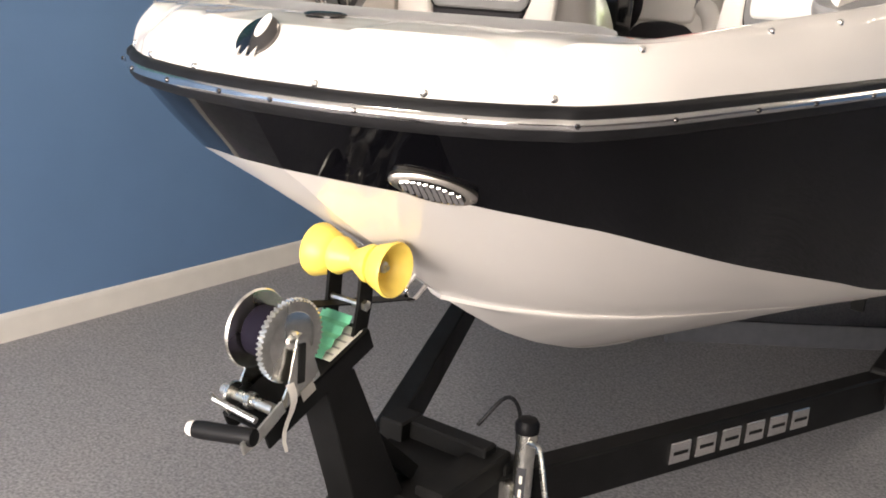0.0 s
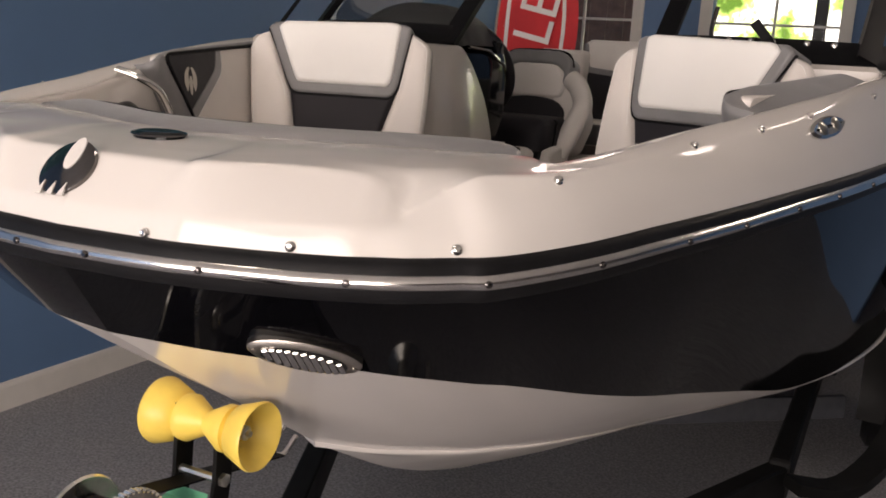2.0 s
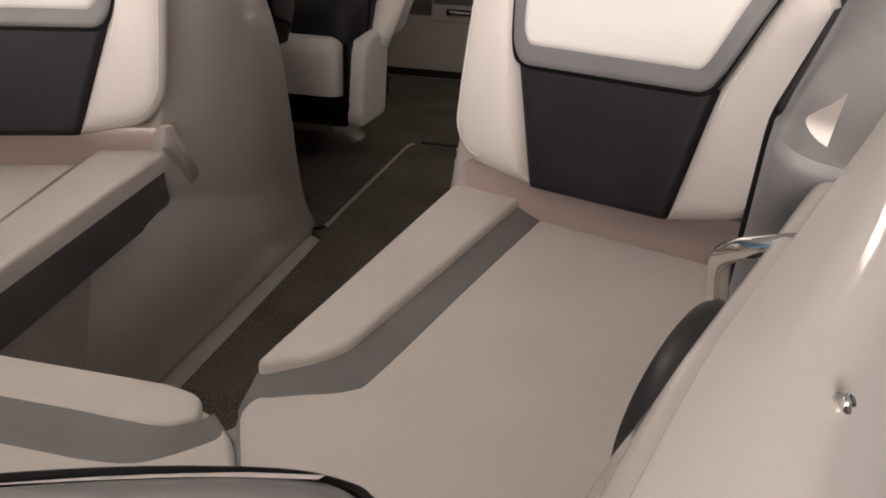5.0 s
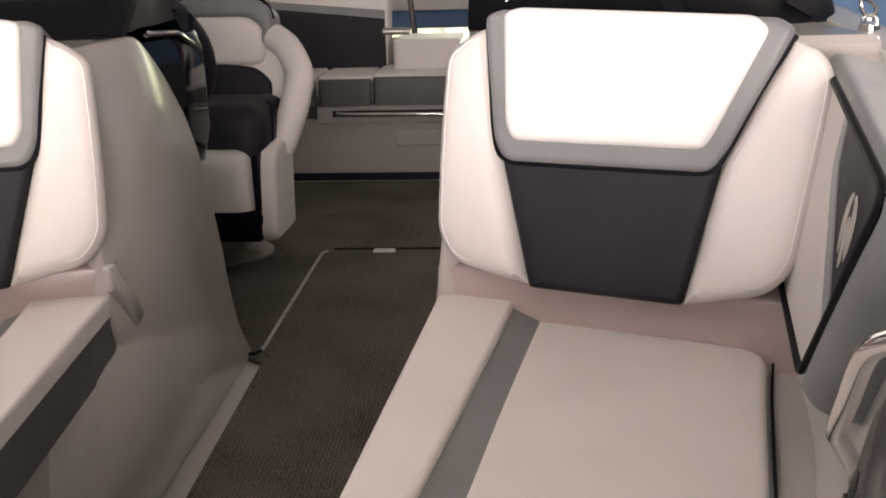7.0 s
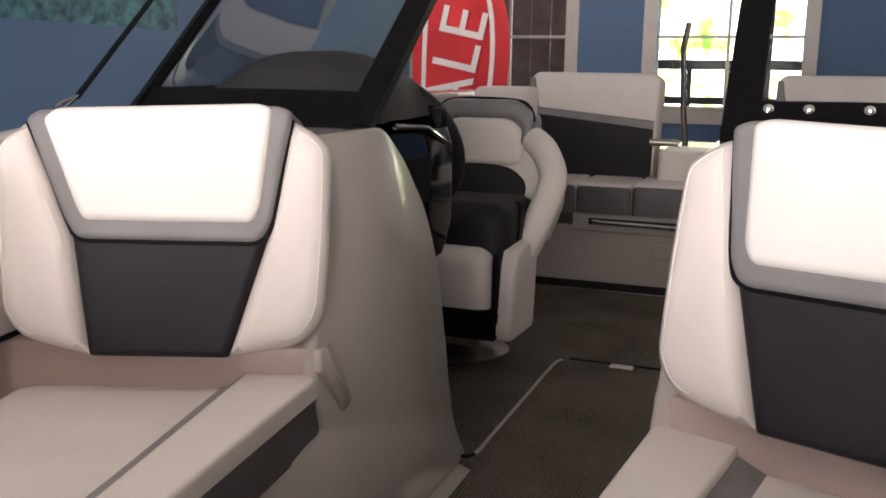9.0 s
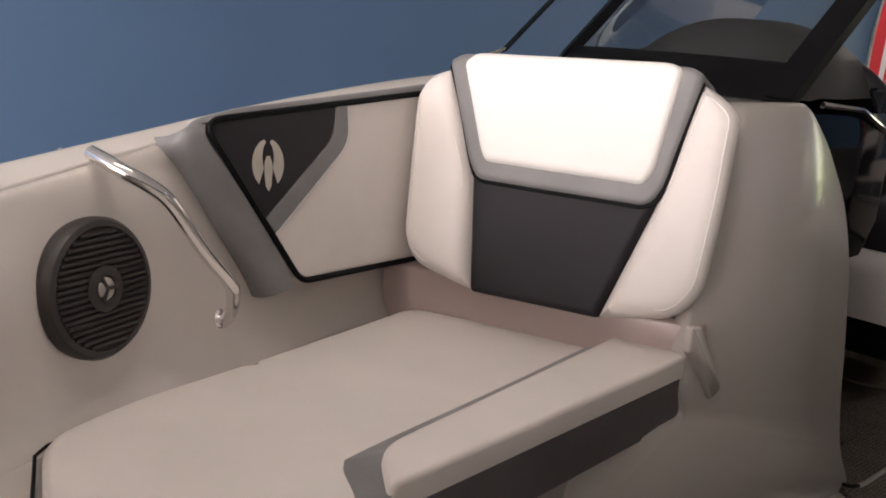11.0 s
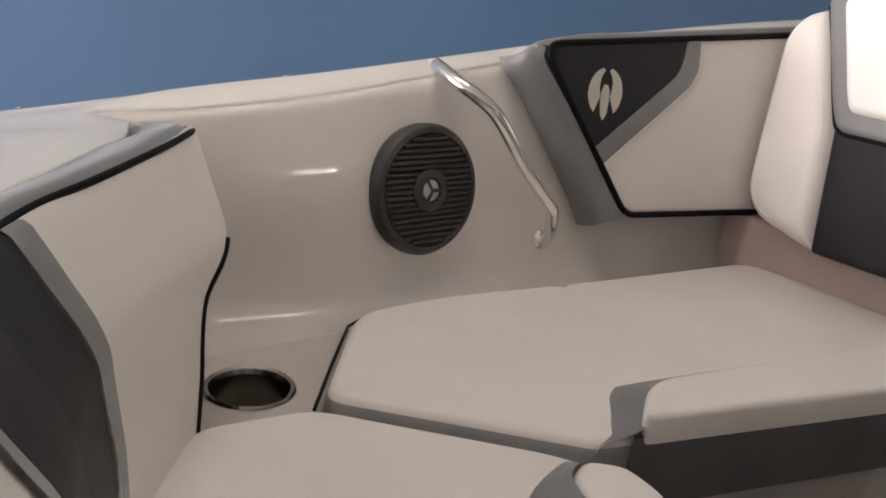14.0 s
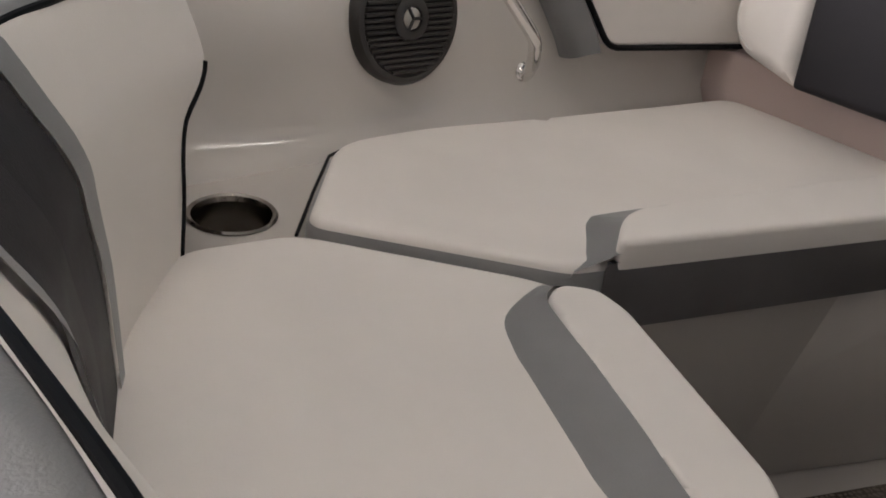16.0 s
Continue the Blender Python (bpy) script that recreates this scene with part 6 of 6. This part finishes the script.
part("tie_down_webbing", moved(sheet(fold), tm), GREENSTRAP, plat, "folded mint green webbing", smooth=0)
# fork and roller
for s in (1, -1):
    part("roller_arm", sweep([(s * 0.045, 1.765, 0.775), (s * 0.045, 1.782, 0.86), (s * 0.045, 1.79, 0.985)], [(-0.004, -0.022), (0.004, -0.022), (0.004, 0.022), (-0.004, 0.022)], up=(0, 1, 0)), PAINTBLACK, trailer, "black flat roller arm", smooth=30)
part("cross_pin", tube([(-0.05, 1.775, 0.862), (0.055, 1.775, 0.862)], 0.008, 8), ZINC, trailer)
part("bolt_head", moved(lathe([(0.013, 0), (0.013, 0.008), (0.010, 0.010)], 6), pose(0.05, 1.778, 0.862, 0, 90, 0)), ZINC, trailer)
rm = pose(0.010, 1.79, 0.955, 0, 90, 0)
roller = part("bow_roller", moved(lathe([(0.036, -0.106), (0.060, -0.112), (0.062, -0.106), (0.048, -0.066), (0.034, -0.056), (0.042, -0.053), (0.043, -0.040), (0.022, 0.0), (0.043, 0.040), (0.042, 0.053), (0.034, 0.056), (0.048, 0.066), (0.062, 0.106), (0.060, 0.112), (0.053, 0.106), (0.030, 0.070), (0.012, 0.068)], 40), rm), YELLOW, trailer, "yellow urethane bow roller with flared ends", smooth=45)
part("axle_nut", moved(lathe([(0.013, 0.066), (0.013, 0.082), (0.006, 0.083), (0.006, 0.09), (0.001, 0.09)], 12), rm), ZINC, roller)

# winch
wmx = pose(0.0, 1.535, 0.855, 0, 90, 0)
winch = part("winch", moved(joined(lathe([(0.083, -0.066), (0.086, -0.061), (0.083, -0.056), (0.076, -0.058), (0.03, -0.054), (0.03, 0.030), (0.072, 0.030)], 44)), wmx), ZINC, trailer, "zinc plated hand winch with large gear", smooth=40)
part("strap_roll", moved(lathe([(0.03, -0.050), (0.054, -0.050), (0.057, 0.0), (0.054, 0.029), (0.03, 0.029)], 32), wmx), mat("violet black webbing", (0.008, 0.006, 0.014), 0.8, spec=0.15, bump=0.5, bscale=150), winch, "wound dark strap")
gear = []
for i in range(192):
    r = 0.0885 if (i // 2) % 2 else 0.0835
    t = 2 * math.pi * i / 192
    gear.append((r * math.cos(t), r * math.sin(t)))
gp = part("gear", moved(slab(gear, [(0.0, 0.030), (0, 0.042), (0.0015, 0.043)]), wmx), ZINC, winch, "toothed zinc gear wheel", smooth=25)
part("gear_dish", moved(lathe([(0.062, 0.0431), (0.060, 0.0440), (0.022, 0.0448), (0.020, 0.050), (0.012, 0.056), (0.004, 0.057)], 36), wmx), ZINC, gp)
for sgn in (1, -1):
    yz = [(1.50, 0.680), (1.602, 0.725), (1.604, 0.760), (1.560, 0.862), (1.546, 0.876), (1.532, 0.868), (1.512, 0.775), (1.480, 0.715)]
    g = slab(rounded(yz, 0.01, 2), [(0, 0), (0, 0.005)])
    part("side_plate", ([(0.062 * sgn - 0.008 + z, x, y) for x, y, z in g[0]], g[1]), ZINC, winch, "bent zinc side plate", smooth=30)
# flat black stripe paints the shadow at the plate's edge
part("plate_stripe", moved(box(0.0600, 0.0612, -0.009, 0.009, -0.045, 0.04, 0.0), pose(0, 1.545, 0.812, 0, 0, 0)), SHADOWBLACK, winch, "dark stripe of painted shade on the side plate", smooth=0)
part("rating_label", moved(box(0.0600, 0.0608, -0.020, 0.020, -0.013, 0.013), pose(0, 1.565, 0.742, 24, 0, 0)), FADED, winch, "small printed rating label", smooth=0)
part("pinion", tube([(-0.07, 1.455, 0.742), (0.075, 1.455, 0.742)], 0.012, 12), ZINC, winch)
part("ratchet", joined(moved(lathe([(0.026, -0.004), (0.026, 0.004)], 12), pose(-0.04, 1.455, 0.742, 0, 90, 0)), tube([(-0.06, 1.42, 0.735), (0.05, 1.43, 0.72)], 0.007, 8), tube([(-0.06, 1.47, 0.70), (0.055, 1.47, 0.70)], 0.006, 8), tube([(-0.058, 1.41, 0.752), (-0.04, 1.445, 0.70), (0.0, 1.45, 0.69)], 0.003, 6), moved(lathe([(0.018, -0.006), (0.018, 0.006), (0.008, 0.008)], 10), pose(0.01, 1.455, 0.742, 0, 90, 0))), ZINC, winch, "zinc ratchet pawl and drum bar", smooth=30)
arm = part("crank_arm", sweep([(0.078, 1.475, 0.745), (0.082, 1.44, 0.728), (0.085, 1.40, 0.708), (0.086, 1.362, 0.698)], [(-0.016, -0.003), (0.013, -0.003), (0.013, 0.003), (-0.013, 0.003)], up=(1, 0, 0)), ZINC, winch, "flat steel crank arm", smooth=30)
part("crank_grip", moved(lathe([(0.010, -0.075), (0.017, -0.072), (0.0185, -0.05), (0.0175, 0.03), (0.019, 0.055), (0.017, 0.062), (0.008, 0.063)], 20), pose(0.032, 1.372, 0.708, 0, 84, 14)), RUBBER, arm, "black ribbed crank grip")
part("grip_end", moved(lathe([(0.013, -0.088), (0.0155, -0.082), (0.0155, -0.073), (0.010, -0.072)], 16), pose(0.032, 1.372, 0.708, 0, 84, 14)), TAPE, arm, "white grip end cap")
ribbon = [[(0.070 + 0.004 * math.sin(k), 1.50 + 0.010 * math.sin(k * 0.8) + w, 0.782 - 0.021 * k) for w in (-0.011 + 0.001 * k, 0.012 - 0.001 * k)] for k in range(8)]
part("tag_ribbon", sheet(ribbon), TAPE, winch, "white tie-on tag ribbon")
part("strap_to_eye", sweep([(0, 1.60, 0.905), (0, 1.76, 0.875), (0, 1.97, 0.835)], [(-0.022, -0.0015), (0.022, -0.0015), (0.022, 0.0015), (-0.022, 0.0015)]), PIPE, winch, "tight black bow strap", smooth=0)

winch.location = (0.0, 0.032, -0.020)

# tongue jack
jx, jy = 0.215, 2.27
jack = thing("trailer_jack", "zinc tongue jack with black cap and crank handle", "jack")
part("tube", moved(lathe([(0.027, FLOOR + 0.05), (0.027, 0.412), (0.03, 0.412), (0.03, 0.437)], 24), pose(jx, jy, 0)), ZINC, jack, "zinc plated outer tube")
part("cap", moved(lathe([(0.032, 0.434), (0.033, 0.457), (0.026, 0.469), (0.008, 0.472)], 24), pose(jx, jy, 0)), PLASTIC, jack, "black plastic cap")
part("foot", moved(lathe([(0.07, FLOOR), (0.07, FLOOR + 0.008), (0.03, FLOOR + 0.05)], 24), pose(jx, jy, 0)), ZINC, jack)
part("handle", tube([tuple(p) for p in smoothline([(jx + 0.02, jy - 0.02, 0.415), (jx + 0.055, jy - 0.035, 0.42), (jx + 0.075, jy - 0.05, 0.40), (jx + 0.12, jy - 0.08, 0.28), (jx + 0.13, jy - 0.085, 0.24)], 4)], 0.0075, 8), ZINC, jack, "bent zinc crank handle")
part("makers_strip", moved(box(-0.012, 0.012, -0.0295, -0.0275, 0.20, 0.34), pose(jx, jy, 0, 0, 0, 20)), INK, jack, "dark printed strip", smooth=0)
for k in range(3):
    part("print_bar", moved(box(-0.004, 0.004, -0.0303, -0.0295, 0.215 + 0.04 * k, 0.238 + 0.04 * k), pose(jx, jy, 0, 0, 0, 20)), LABEL, jack, smooth=0)
part("bracket", box(jx - 0.10, jx - 0.02, jy - 0.03, jy + 0.03, 0.20, 0.28, 0.004), ZINC, jack, smooth=0)

plank = thing("carpeted_plank", "grey carpeted plank lying on the floor under the boat", "plank")
run = smoothline([(-0.30, 4.64, FLOOR), (-0.15, 4.80, FLOOR), (0.25, 5.11, FLOOR), (0.65, 5.44, FLOOR), (0.95, 5.69, FLOOR)], 4)
part("board", sweep([tuple(p) for p in run], [(-0.02, 0.0), (0.02, 0.0), (0.02, 0.112), (0.014, 0.12), (-0.014, 0.12), (-0.02, 0.112)]), mat("grey plank carpet", (0.085, 0.088, 0.10), 0.95, vary=0.1, scale=20, bump=0.6, bscale=220), plank, smooth=40)
